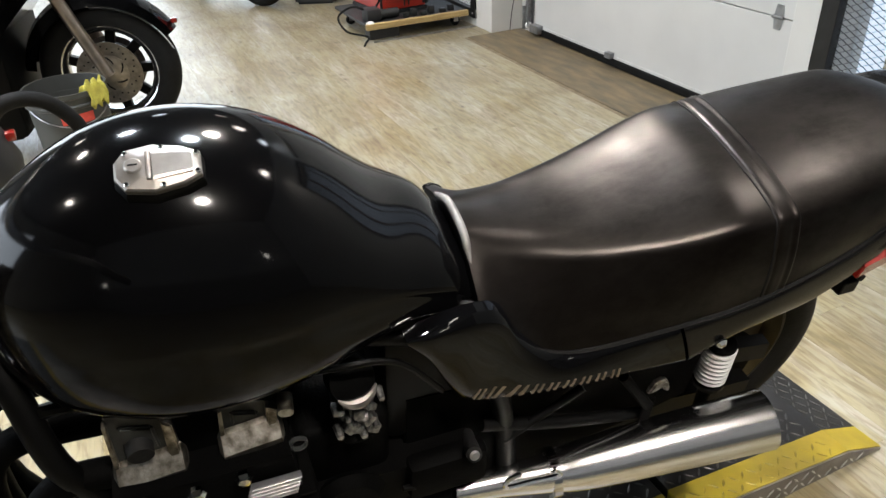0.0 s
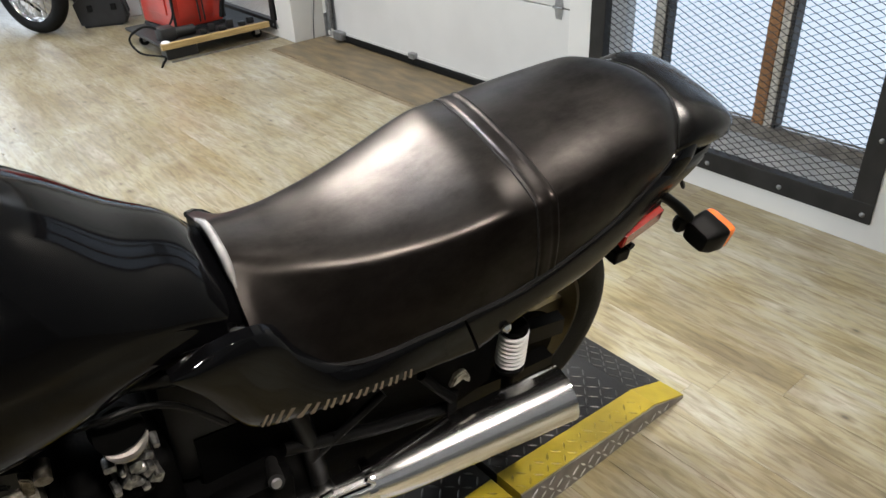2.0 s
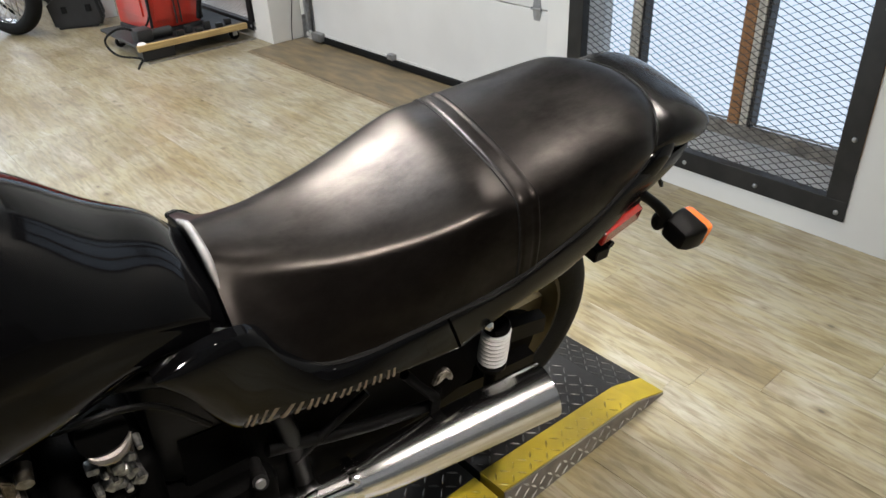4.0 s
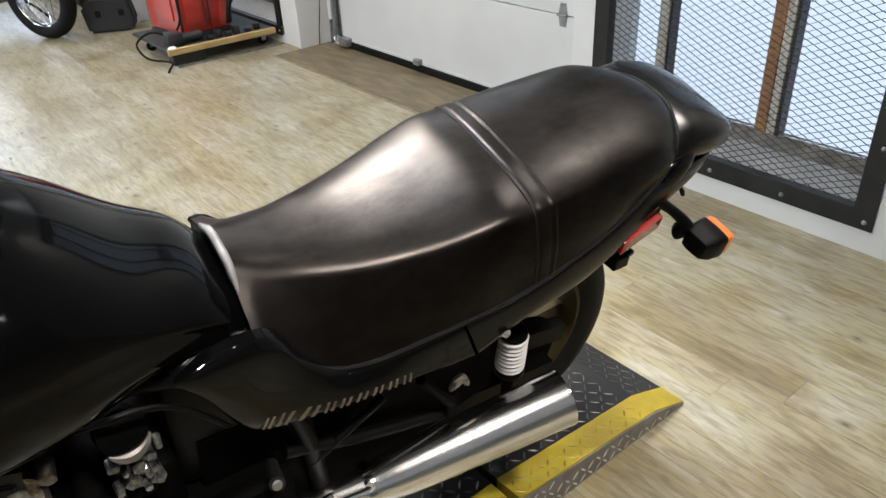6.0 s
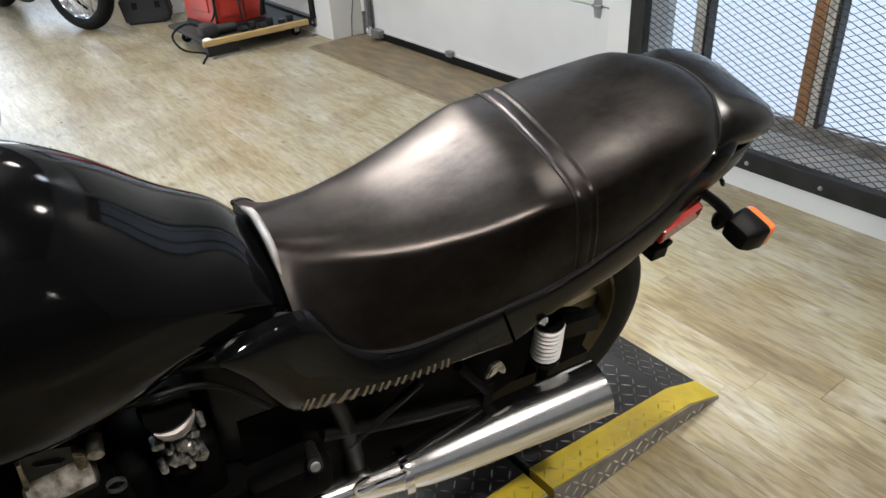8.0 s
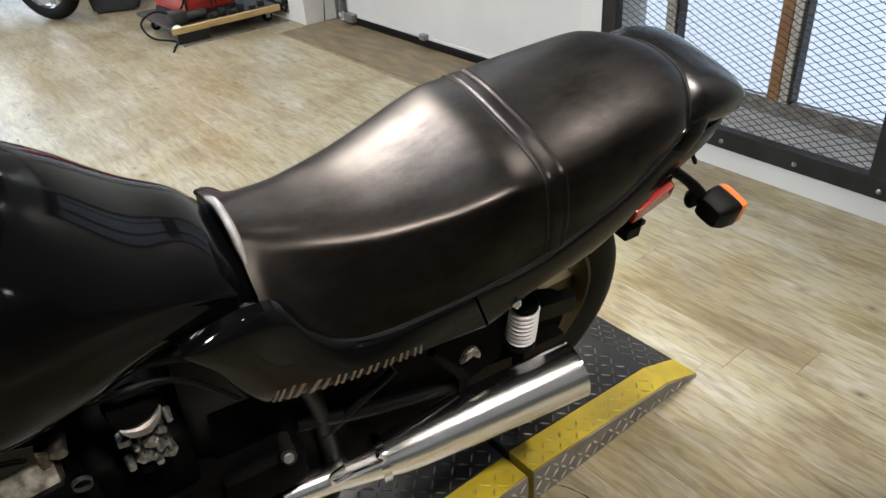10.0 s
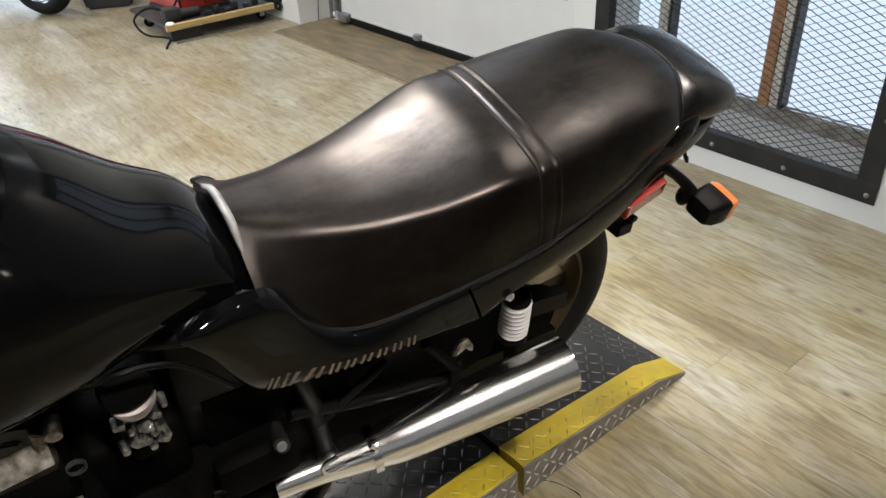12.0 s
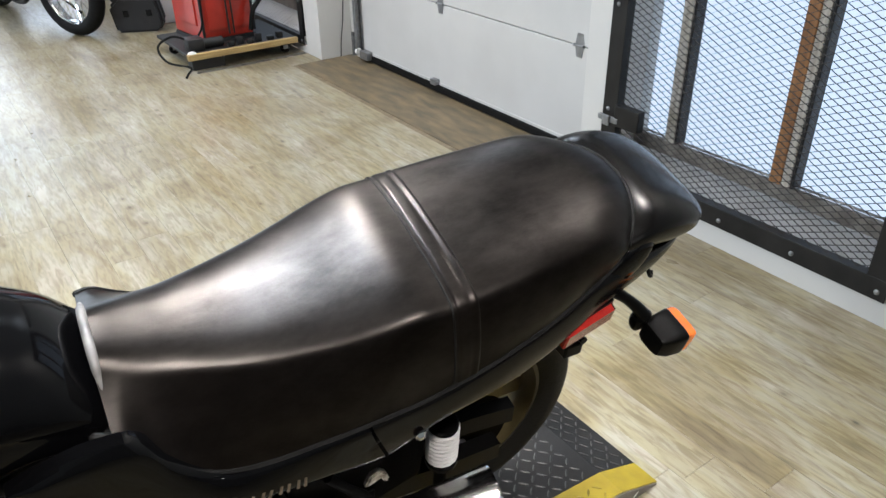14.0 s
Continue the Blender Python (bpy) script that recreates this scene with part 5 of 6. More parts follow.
# front end
FX, FZ = -1.02, 0.305
fw = part("front_wheel", lathe_bm([(0.232, -0.035), (0.232, 0.035), (0.215, 0.04), (0.202, 0.015), (0.202, -0.015), (0.215, -0.04)], 48, closed=True), M_RIM, bike, "painted cast wheel", smooth=True, m=pose(FX, 0, FZ, 90, 0, 0))
part("tyre", tyre_bm(0.305, 0.115), M_RUBBER, fw, "black road tyre", smooth=True)
part("hub", lathe_bm([(0.02, -0.06), (0.045, -0.05), (0.045, 0.05), (0.02, 0.06)], 20), M_RIM, fw, smooth=True)
for a in range(6):
    own = loft_bm([[(x, y, z) for y, z in ((-h, -d), (h, -d), (h, d), (-h, d))] for x, h, d in ((0.04, 0.024, 0.018), (0.12, 0.018, 0.012), (0.21, 0.022, 0.012))])
    bmesh.ops.transform(own, matrix=pose(0, 0, 0, 0, 0, a * 60), verts=own.verts[:])
    part("spoke", own, M_RIM, fw)
part("brake_disc", lathe_bm([(0.09, 0.058), (0.148, 0.058), (0.148, 0.063), (0.09, 0.063)], 40, closed=True), M_STEEL, fw)
side_pair("fork_leg", lambda sg: tube_bm([(FX, sg * 0.095, FZ), (-0.72, sg * 0.095, 0.66), (-0.68, sg * 0.095, 0.98)], [0.026, 0.024, 0.019], 16), M_ALU, "polished fork leg")
part("steering_head", tube_bm([(-0.73, 0, 0.74), (-0.60, 0, 0.99)], 0.032, 16), M_TRIM, bike, smooth=True)
part("front_fender", loft_bm([[(FX + r * math.cos(a), y, FZ + r * math.sin(a)) for y, r in ((-0.065, 0.315), (-0.04, 0.33), (0.04, 0.33), (0.065, 0.315), (0.04, 0.322), (-0.04, 0.322))] for a in (radians(d) for d in range(20, 161, 7))]), M_PAINT, bike, "gloss black front fender", smooth=True)
part("headlight", lathe_bm([(0.02, -0.10), (0.06, -0.08), (0.085, -0.03), (0.09, 0.0), (0.085, 0.012), (0.001, 0.025)], 32, pose(-0.83, 0, 0.90, 0, -90, 0)), M_CHROME, bike, "round chrome headlight", smooth=True)
part("handlebar", tube_bm([(-0.56, -0.38, 1.035), (-0.60, -0.26, 1.06), (-0.665, -0.10, 1.045), (-0.665, 0.10, 1.045), (-0.60, 0.26, 1.06), (-0.56, 0.38, 1.035)], 0.011, 12, 40), M_CHROME, bike, "chrome handlebar", smooth=True)
side_pair("grip", lambda sg: tube_bm([(-0.582, sg * 0.31, 1.05), (-0.545, sg * 0.42, 1.027)], 0.016, 14), M_RUBBER, "rubber grip")

# ---------------------------------------------------------------- things along the room


def wheel_parts(parent, R, width, mat_rim, style, m, label):
    """A motorcycle wheel in the plane x-z of its own axes: rim, tyre, hub and spokes."""
    T = R
    R = R - 0.028 if style == "cast" else R
    w = part("wheel", lathe_bm([(R - 0.088, -width * 0.36), (R - 0.075, -width * 0.42), (R - 0.080, 0), (R - 0.075, width * 0.42), (R - 0.088, width * 0.36), (R - 0.105, width * 0.2), (R - 0.105, -width * 0.2)], 48, closed=True), mat_rim, parent, label, True, m @ pose(0, 0, 0, 90, 0, 0))
    part("tyre", tyre_bm(T, width, deep=0.03 if style == "cast" else 0.0), M_RUBBER, w, "black tyre", True)
    part("hub", lathe_bm([(0.02, -0.07), (0.045, -0.06), (0.035, -0.03), (0.035, 0.03), (0.045, 0.06), (0.02, 0.07)], 20), M_CHROME if style == "wire" else mat_rim, w, "", True)
    if style == "wire":
        for k in range(36):
            a, b = k * math.pi / 18, (k + (5 if k % 2 else -5)) * math.pi / 18
            zs = 0.05 if k % 4 < 2 else -0.05
            r = R - 0.098
            part("spoke", tube_bm([(0.04 * math.cos(a), 0.04 * math.sin(a), zs), (r * math.cos(b), r * math.sin(b), 0)], 0.0028, 5), M_CHROME, w)
    else:
        part("wheel_disc", lathe_bm([(0.04, -0.02), (R - 0.165, -0.025), (R - 0.160, 0), (R - 0.165, 0.025), (0.04, 0.02)], 40), M_TRIM, w, "black cast wheel centre", True)
        for k in range(9):
            own = box_bm(R - 0.17, R - 0.10, -0.022, 0.022, -0.02, 0.02, 0.004)
            bmesh.ops.transform(own, matrix=pose(0, 0, 0, 0, 0, k * 40), verts=own.verts[:])
            part("spoke", own, M_TRIM, w)
        for sg in (-1, 1):
            part("brake_disc", lathe_bm([(0.085, sg * 0.062), (0.150, sg * 0.062), (0.150, sg * 0.067), (0.085, sg * 0.067)], 48, closed=True), M_DISC, w, "drilled steel brake disc", False)
            part("disc_carrier", lathe_bm([(0.02, sg * 0.06), (0.088, sg * 0.06), (0.088, sg * 0.070), (0.05, sg * 0.074), (0.02, sg * 0.085)], 32), M_DISC, w, "", True)
            for k in range(6):
                own = tube_bm([((0.05 + 0.03 * j / 5) * math.cos(a + j * 0.12), (0.05 + 0.03 * j / 5) * math.sin(a + j * 0.12), sg * 0.0712) for a in (k * 1.047,) for j in range(6)], 0.004, 6)
                part("carrier_slot", own, M_TRIM, w)
            for k in range(30):
                a = k * math.pi / 15
                r = (0.105, 0.118, 0.131)[k % 3]
                part("disc_hole", disc_bm(0.0042, 0.0012, 8, pose(r * math.cos(a), r * math.sin(a), sg * 0.067 if sg > 0 else sg * 0.0682)), M_TRIM, w)
    return w


M_DISC = material("brushed_brake_steel", (0.42, 0.38, 0.34), 0.35, 1.0, var=0.3, scale=40, bump=0.1)
M_FORK = material("bronzed_fork_leg", (0.30, 0.25, 0.20), 0.3, 0.8, var=0.3, scale=20)
M_CHROMED = material("dulled_chrome", (0.7, 0.7, 0.7), 0.18, 1.0, var=0.2, scale=12)


def cruiser(m, paint, style, steer, label, R=0.325, group=""):
    """A parked cruiser. Local axes: x ahead, y to its left, z up, from under the front axle."""
    g = thing("parked_motorcycle", label, "motorcycle", m, group)
    fl, rake = (0.022, 0.25) if style == "cast" else (0.0, 0.36)
    st = pose(0, 0, 0, 0, 0, steer)
    fw = wheel_parts(g, R, 0.12, M_CHROMED, style, st @ pose(0, 0, R), "front wheel")

    def put(name, own, mat, lab="", smooth=True, front=False):
        return part(name, own, mat, g, lab, smooth, st if front else None)
    for sg in (-1, 1):
        put("fork_leg", tube_bm([(0.0, sg * 0.10, R), (-0.55 * rake, sg * 0.10, R + 0.36), (-rake, sg * 0.10, R + 0.66)], [0.031, 0.030, 0.024], 14), M_FORK if style == "cast" else M_CHROMED, "chrome fork leg", True, True)
    put("front_fender", loft_bm([[(r * math.cos(a), y, R + r * math.sin(a)) for y, r in ((-0.085, R - 0.03 + fl), (-0.078, R + 0.02 + fl), (0, R + 0.038 + fl), (0.078, R + 0.02 + fl), (0.085, R - 0.03 + fl), (0.07, R + 0.012 + fl), (0, R + 0.03 + fl), (-0.07, R + 0.012 + fl))] for a in (radians(d) for d in range(28 if style == "cast" else 40, 176, 6))]), paint, "painted front fender", True, True)
    put("fender_trim", tube_bm([((R + 0.012) * math.cos(a), -0.086, R - 0.012 + (R + 0.0) * math.sin(a) * 1.0) for a in (radians(d) for d in range(20, 100, 8))], 0.005, 6), M_CHROME, "", True, True)
    put("fender_light", box_bm(R - 0.005, R + 0.025, -0.02, 0.02, R + 0.20, R + 0.222, 0.006), M_RED, "small red marker", True, True)
    put("headlight", lathe_bm([(0.03, -0.12), (0.08, -0.09), (0.10, -0.02), (0.10, 0.01), (0.001, 0.03)], 28, pose(-0.22, 0, R + 0.62, 0, 90, 0)), M_CHROMED, "chrome headlight", True, True)
    put("handlebar", tube_bm([(-0.55, -0.42, R + 0.76), (-0.42, -0.3, R + 0.80), (-0.38, -0.1, R + 0.72), (-0.38, 0.1, R + 0.72), (-0.42, 0.3, R + 0.80), (-0.55, 0.42, R + 0.76)], 0.014, 10, 30), M_CHROMED, "chrome handlebar", True, True)
    for sg in (-1, 1):
        put("blinker", lathe_bm([(0.02, -0.03), (0.034, -0.01), (0.034, 0.01), (0.001, 0.022)], 16, pose(-0.20, sg * 0.20, R + 0.48, 0, 90, 0)), M_ORANGE, "amber blinker", True, True)
        put("grip", tube_bm([(-0.50, sg * 0.385, R + 0.77), (-0.60, sg * 0.46, R + 0.745)], 0.018, 10), M_RUBBER, "", True, True)
    put("tank", loft_bm([ring_pts(-u, *r, 2.2) for u, *r in stations([(0.42, 0.03, 0.86, 0.82, 0.78, 0.03), (0.46, 0.10, 0.95, 0.84, 0.77, 0.09), (0.60, 0.145, 0.99, 0.85, 0.76, 0.11), (0.78, 0.13, 0.95, 0.83, 0.75, 0.10), (0.92, 0.08, 0.84, 0.78, 0.74, 0.06)], 20)]), paint, "painted tank")
    put("seat", loft_bm([ring_pts(-u, *r, 2.6) for u, *r in stations([(0.88, 0.08, 0.78, 0.74, 0.70, 0.08), (1.05, 0.17, 0.73, 0.69, 0.64, 0.15), (1.25, 0.17, 0.76, 0.71, 0.65, 0.14), (1.40, 0.12, 0.85, 0.80, 0.74, 0.11), (1.65, 0.10, 0.84, 0.80, 0.76, 0.09)], 24)]), M_SEAT, "black seat")
    rw = wheel_parts(g, R - 0.01, 0.15, M_CHROMED, style, pose(-1.62, 0, R - 0.01), "rear wheel")
    put("rear_fender", loft_bm([[(-1.62 + r * math.cos(a), y, R + r * math.sin(a)) for y, r in ((-0.10, R - 0.03), (-0.09, R + 0.03), (0, R + 0.05), (0.09, R + 0.03), (0.10, R - 0.03), (0.08, R + 0.02), (0, R + 0.04), (-0.08, R + 0.02))] for a in (radians(d) for d in range(20, 190, 8))]), paint, "painted rear fender")
    put("crankcase", box_bm(-1.02, -0.62, -0.13, 0.13, 0.20, 0.45, 0.04, seg=3), M_ALU, "polished crankcase")
    for a, x in ((22, -0.70), (-22, -0.90)):
        own = bmesh.new()
        for k in range(8):
            own = disc_bm(0.085 - 0.002 * abs(k - 4), 0.012, 20, pose(0, 0, k * 0.026), own, 0.003)
        own = disc_bm(0.066, 0.24, 20, None, own)
        bmesh.ops.transform(own, matrix=pose(x, 0, 0.43, 0, a, 0), verts=own.verts[:])
        put("cylinder", own, M_ENGINE if paint is not M_MAROON else M_CHROMED, "finned cylinder")
        own = box_bm(-0.07, 0.07, -0.075, 0.075, 0.22, 0.30, 0.03, seg=3)
        bmesh.ops.transform(own, matrix=pose(x, 0, 0.43, 0, a, 0), verts=own.verts[:])
        put("rocker_cover", own, M_CHROMED, "chrome rocker cover")
    put("air_cleaner", lathe_bm([(0.09, 0), (0.10, 0.02), (0.09, 0.05), (0.001, 0.06)], 24, pose(-0.72, -0.12, 0.62, 90, 0, 0)), M_CHROMED, "round chrome air cleaner")
    put("primary_cover", lathe_bm([(0.11, 0), (0.115, 0.03), (0.09, 0.055), (0.001, 0.06)], 28, pose(-0.70, 0.12, 0.34, -90, 0, 0) @ Matrix.Diagonal((1.7, 1, 1, 1))), M_CHROMED, "chrome primary cover")
    for k in (0, 1):
        put("exhaust_pipe", tube_bm([(-0.62 - 0.2 * k, -0.08, 0.60), (-0.50 - 0.2 * k, -0.15, 0.48), (-0.62 - 0.2 * k, -0.17, 0.28 + 0.03 * k), (-1.0, -0.18, 0.24 + 0.06 * k), (-1.85, -0.18, 0.24 + 0.09 * k)], [0.022, 0.022, 0.022, 0.036, 0.04], 14, 36), M_CHROMED, "chrome exhaust pipe")
    for sg in (-1, 1):
        put("frame_tube", tube_bm([(-0.40, sg * 0.05, 0.86), (-0.50, sg * 0.10, 0.5), (-0.56, sg * 0.12, 0.22), (-0.9, sg * 0.12, 0.17), (-1.15, sg * 0.12, 0.3), (-1.2, sg * 0.1, 0.62)], 0.017, 10, 30), M_TRIM, "black frame tube")
        put("floorboard", box_bm(-0.78, -0.48, sg * 0.27 - 0.05, sg * 0.27 + 0.05, 0.235, 0.255, 0.006), M_RUBBER, "rubber floorboard")
        put("shock", tube_bm([(-1.30, sg * 0.13, 0.62), (-1.58, sg * 0.13, 0.36)], 0.028, 12), M_CHROMED)
        put("engine_guard", tube_bm([(-0.45, sg * 0.06, 0.62), (-0.42, sg * 0.30, 0.52), (-0.47, sg * 0.31, 0.36), (-0.54, sg * 0.10, 0.22)], 0.014, 10, 24), M_CHROMED, "chrome engine guard")
    put("side_stand", tube_bm([(-0.72, 0.13, 0.22), (-0.70, 0.25, 0.10), (-0.68, 0.32, 0.012)], 0.012, 8), M_TRIM, "side stand")
    return g


black_tourer = cruiser(pose(0.07, 3.95, 0, 0, 0, -14), M_PAINT, "cast", 0, "black touring motorcycle with chrome forks parked on the floor", group="parked motorcycles")
# the tourer carries a fork fairing and lower legs
part("fairing", loft_bm([ring_pts(-u, *r, 2.3) for u, *r in stations([(0.05, 0.10, 1.05, 0.93, 0.80, 0.10), (0.12, 0.26, 1.22, 0.98, 0.80, 0.20), (0.28, 0.36, 1.30, 1.02, 0.66, 0.26), (0.44, 0.34, 1.24, 1.02, 0.50, 0.28)], 18)]), M_PAINT, black_tourer, "black fork fairing", True)
part("lower_fairing", loft_bm([ring_pts(-u, *r, 2.4) for u, *r in stations([(0.36, 0.27, 0.95, 0.5, 0.18, 0.26), (0.42, 0.33, 1.02, 0.52, 0.12, 0.30), (0.85, 0.33, 0.95, 0.52, 0.14, 0.30)], 10)]), M_TRIM, black_tourer, "black lower fairing", True)
cruiser(pose(1.37, 6.36, 0, 0, 0, -78), M_MAROON, "wire", 17, "dark red and chrome cruiser parked with front wheel turned", group="parked motorcycles")
cruiser(pose(1.90, 7.35, 0, 0, 0, -95), M_PAINT, "wire", 0, "black cruiser parked behind the dark red one", group="parked motorcycles")


def bucket():
    b = thing("bucket", "grey plastic bucket with a red label beside the tourer", "bucket", pose(-0.15, 3.55, 0))
    H, r0, r1 = 0.40, 0.142, 0.166
    part("body", lathe_bm([(r0 - 0.01, 0.004), (r0, 0.0), (r0 + 0.008, 0.12), (r0 + 0.014, 0.22), (r1 - 0.006, 0.33), (r1 + 0.004, 0.335), (r1 + 0.004, 0.345), (r1 - 0.003, 0.35), (r1 - 0.002, 0.375), (r1 + 0.006, 0.38), (r1 + 0.006, H), (r1 - 0.002, H), (r1 - 0.004, 0.34), (r0 + 0.006, 0.02), (0.01, 0.012)], 40), M_BUCKET, b, "", True)
    own = bmesh.new()
    ring = []
    for k in range(9):
        a = radians(-104 + k * 6)
        for z in (0.270, 0.312):
            r = r0 + 0.016 + (r1 - 0.006 - r0 - 0.014) * (z - 0.22) / 0.11 + 0.0012
            ring.append(own.verts.new((r * math.cos(a), r * math.sin(a), z)))
    for k in range(8):
        own.faces.new((ring[2 * k], ring[2 * k + 2], ring[2 * k + 3], ring[2 * k + 1]))
    part("label", own, M_LABEL, b, "plain red label patch")
    part("handle", tube_bm([(r1 * math.cos(a), r1 * math.sin(a), 0.36 - 0.10 * math.sin((a - 3.3) * 1.0)) for a in (3.3 + k * 3.0 / 14 for k in range(15))], 0.003, 6), M_STEEL, b)
    return b


M_LABEL = material("red_label_print", (0.55, 0.06, 0.04), 0.5, var=0.2, scale=80)
bucket()


def rag():
    rnd = random.Random(9)
    own = bmesh.new()
    n = 13
    grid = []
    for i in range(n):
        row = []
        for j in range(n):
            u, v = i / (n - 1) - 0.5, j / (n - 1) - 0.5
            x, y = u * 0.095, v * 0.105
            z = -5.0 * max(0, abs(y) - 0.01) ** 1.25 * (0.5 if y > 0 else 1.0) + 0.012 * math.sin(u * 17 + v * 5) + 0.008 * math.sin(v * 23)
            row.append(own.verts.new((x + 0.01 * math.sin(v * 14), y * 0.45, z + rnd.uniform(-0.003, 0.003))))
        grid.append(row)
    for a, b in zip(grid, grid[1:]):
        for k in range(n - 1):
            own.faces.new((a[k], a[k + 1], b[k + 1], b[k]))
    ob = part("cleaning_cloth", own, M_CLOTH, None, "", True)
    sol = ob.modifiers.new("thick", "SOLIDIFY")
    sol.thickness = 0.006
    ob.matrix_world = pose(-0.035, 3.44, 0.418, 0, 0, 40)
    return tagged(ob, "crumpled yellow cloth hanging over the bucket rim", "cloth")


rag()


M_DRUM = material("dark_yellow_drum", (0.32, 0.22, 0.02), 0.5, var=0.3, scale=10)


def vacuum():
    v = thing("shop_vacuum", "yellow and black shop vacuum with a thick black hose", "vacuum cleaner", pose(-0.48, 2.6, 0))
    part("tank", lathe_bm([(0.15, 0.05), (0.18, 0.06), (0.185, 0.38), (0.17, 0.42), (0.01, 0.43)], 32), M_DRUM, v, "yellow drum", True)
    part("motor_head", lathe_bm([(0.19, 0.42), (0.195, 0.46), (0.16, 0.56), (0.08, 0.60), (0.001, 0.605)], 32), M_CASE, v, "black motor head", True)
    part("latch", box_bm(0.165, 0.196, -0.02, 0.02, 0.52, 0.55, 0.006), M_RED, v, "small red latch", True)
    for k in range(4):
        a = k * math.pi / 2 + 0.7
        part("castor", disc_bm(0.028, 0.02, 16, pose(0.15 * math.cos(a), 0.15 * math.sin(a), 0.028, 90, 0, 0), bevel=0.004), M_RUBBER, v)
        part("castor_fork", box_bm(0.15 * math.cos(a) - 0.012, 0.15 * math.cos(a) + 0.012, 0.15 * math.sin(a) - 0.03, 0.15 * math.sin(a) - 0.022, 0.025, 0.06), M_CASE, v)
    loop = [(0.10, -0.12, 0.50), (0.18, -0.13, 0.66), (0.30, -0.10, 0.66), (0.385, -0.08, 0.55), (0.37, -0.06, 0.42), (0.27, -0.05, 0.32), (0.15, -0.06, 0.28), (0.0, -0.2, 0.25), (-0.2, -0.25, 0.05)]
    own = tube_bm(loop, 0.024, 12, 90)
    part("hose", own, M_RUBBER, v, "thick black hose looped round", True)
    return v


vacuum()


RED_AT = (0.057, 0.022, 0, 0, 0, 6)


def red_machine():
    g = thing("service_machine", "tall red enamelled service machine on a wheeled timber dolly", "workshop machine", pose(2.03, 5.22, 0, 0, 0, 0))
    # body: a tapering red cabinet turned a little
    c = pose(*RED_AT)
    own = prism_bm([(-0.19, 0.13), (0.19, 0.13), (0.18, 1.45), (-0.18, 1.45)], -0.17, 0.29, 0.012)
    part("cabinet", own, M_REDMACHINE, g, "dented red enamel cabinet", False, c)
    part("door_panel", prism_bm([(-0.16, 0.19), (0.165, 0.19), (0.15, 0.60), (-0.145, 0.60)], -0.182, -0.168, 0.006), M_REDMACHINE, g, "red front door", False, c)
    part("corner_trim", prism_bm([(0.179, 0.15), (0.197, 0.15), (0.185, 1.45), (0.169, 1.45)], -0.178, -0.165, 0.003), M_CASE, g, "black corner trim", False, c)
    part("side_rib", box_bm(-0.198, -0.180, -0.09, 0.23, 0.22, 1.3, 0.004), M_REDMACHINE, g, "pressed side panel", False, c)
    part("upper_panel", prism_bm([(-0.145, 0.66), (0.148, 0.66), (0.13, 1.3), (-0.13, 1.3)], -0.182, -0.168, 0.006), M_REDMACHINE, g, "red upper panel", False, c)
    part("corner_trim", prism_bm([(-0.197, 0.15), (-0.179, 0.15), (-0.169, 1.45), (-0.185, 1.45)], -0.178, -0.165, 0.003), M_CASE, g, "black corner trim", False, c)
    part("latch_box", box_bm(-0.02, 0.07, -0.215, -0.18, 0.585, 0.66, 0.008), M_STEEL, g, "steel valve block", True, c)
    for x in (-0.015, 0.02):
        part("rod", tube_bm([(x, -0.20, 0.16), (x, -0.20, 0.60)], 0.006, 8), M_DARKALU, g, "thin steel rod", True, c)
    part("cross_bar", tube_bm([(-0.10, -0.21, 0.595), (0.13, -0.21, 0.605)], 0.012, 10), M_CASE, g, "", True, c)
    part("regulator", lathe_bm([(0.02, 0), (0.028, 0.01), (0.028, 0.06), (0.014, 0.075), (0.001, 0.078)], 18, pose(0.09, -0.215, 0.60)), M_CASE, g, "black regulator", True, c)
    part("plinth", prism_bm([(-0.195, 0.106), (0.195, 0.106), (0.192, 0.132), (-0.192, 0.132)], -0.176, 0.292, 0.003), M_CASE, g, "black plinth", False, c)
    for x in (-0.12, -0.05, 0.06, 0.125):
        part("panel_bolt", disc_bm(0.006, 0.004, 8, pose(x, -0.182, 0.575, 90, 0, 0)), M_STEEL, g, "", False, c)
    part("handle_bar", tube_bm([(0.185, -0.10, 0.70), (0.235, -0.10, 0.72), (0.235, 0.16, 0.72), (0.185, 0.16, 0.70)], 0.011, 10, 24), M_CASE, g, "black side handle", True, c)
    part("gauge", disc_bm(0.04, 0.03, 20, pose(-0.06, -0.182, 0.82, 90, 0, 0), bevel=0.006), M_CHROMED, g, "", True, c)
    for pts in ([(0.02, -0.20, 0.64), (0.0, -0.26, 0.58), (-0.04, -0.27, 0.52), (-0.06, -0.25, 0.60), (-0.05, -0.23, 0.8), (-0.02, -0.2, 1.1)],
                [(0.06, -0.20, 0.63), (0.09, -0.27, 0.56), (0.10, -0.27, 0.66), (0.08, -0.23, 0.9), (0.06, -0.2, 1.2)],
                [(0.13, -0.17, 0.72), (0.22, -0.22, 0.68), (0.27, -0.24, 0.54), (0.23, -0.26, 0.40), (0.15, -0.26, 0.30), (0.12, -0.25, 0.17)],
                [(-0.19, -0.12, 1.2), (-0.16, -0.19, 0.8), (-0.185, -0.19, 0.45), (-0.20, -0.19, 0.25), (-0.26, -0.18, 0.15)]):
        part("hose", tube_bm(pts, 0.017 if pts[0][0] > 0 else 0.007, 10, 40), M_RUBBER, g, "black hose", True, c)
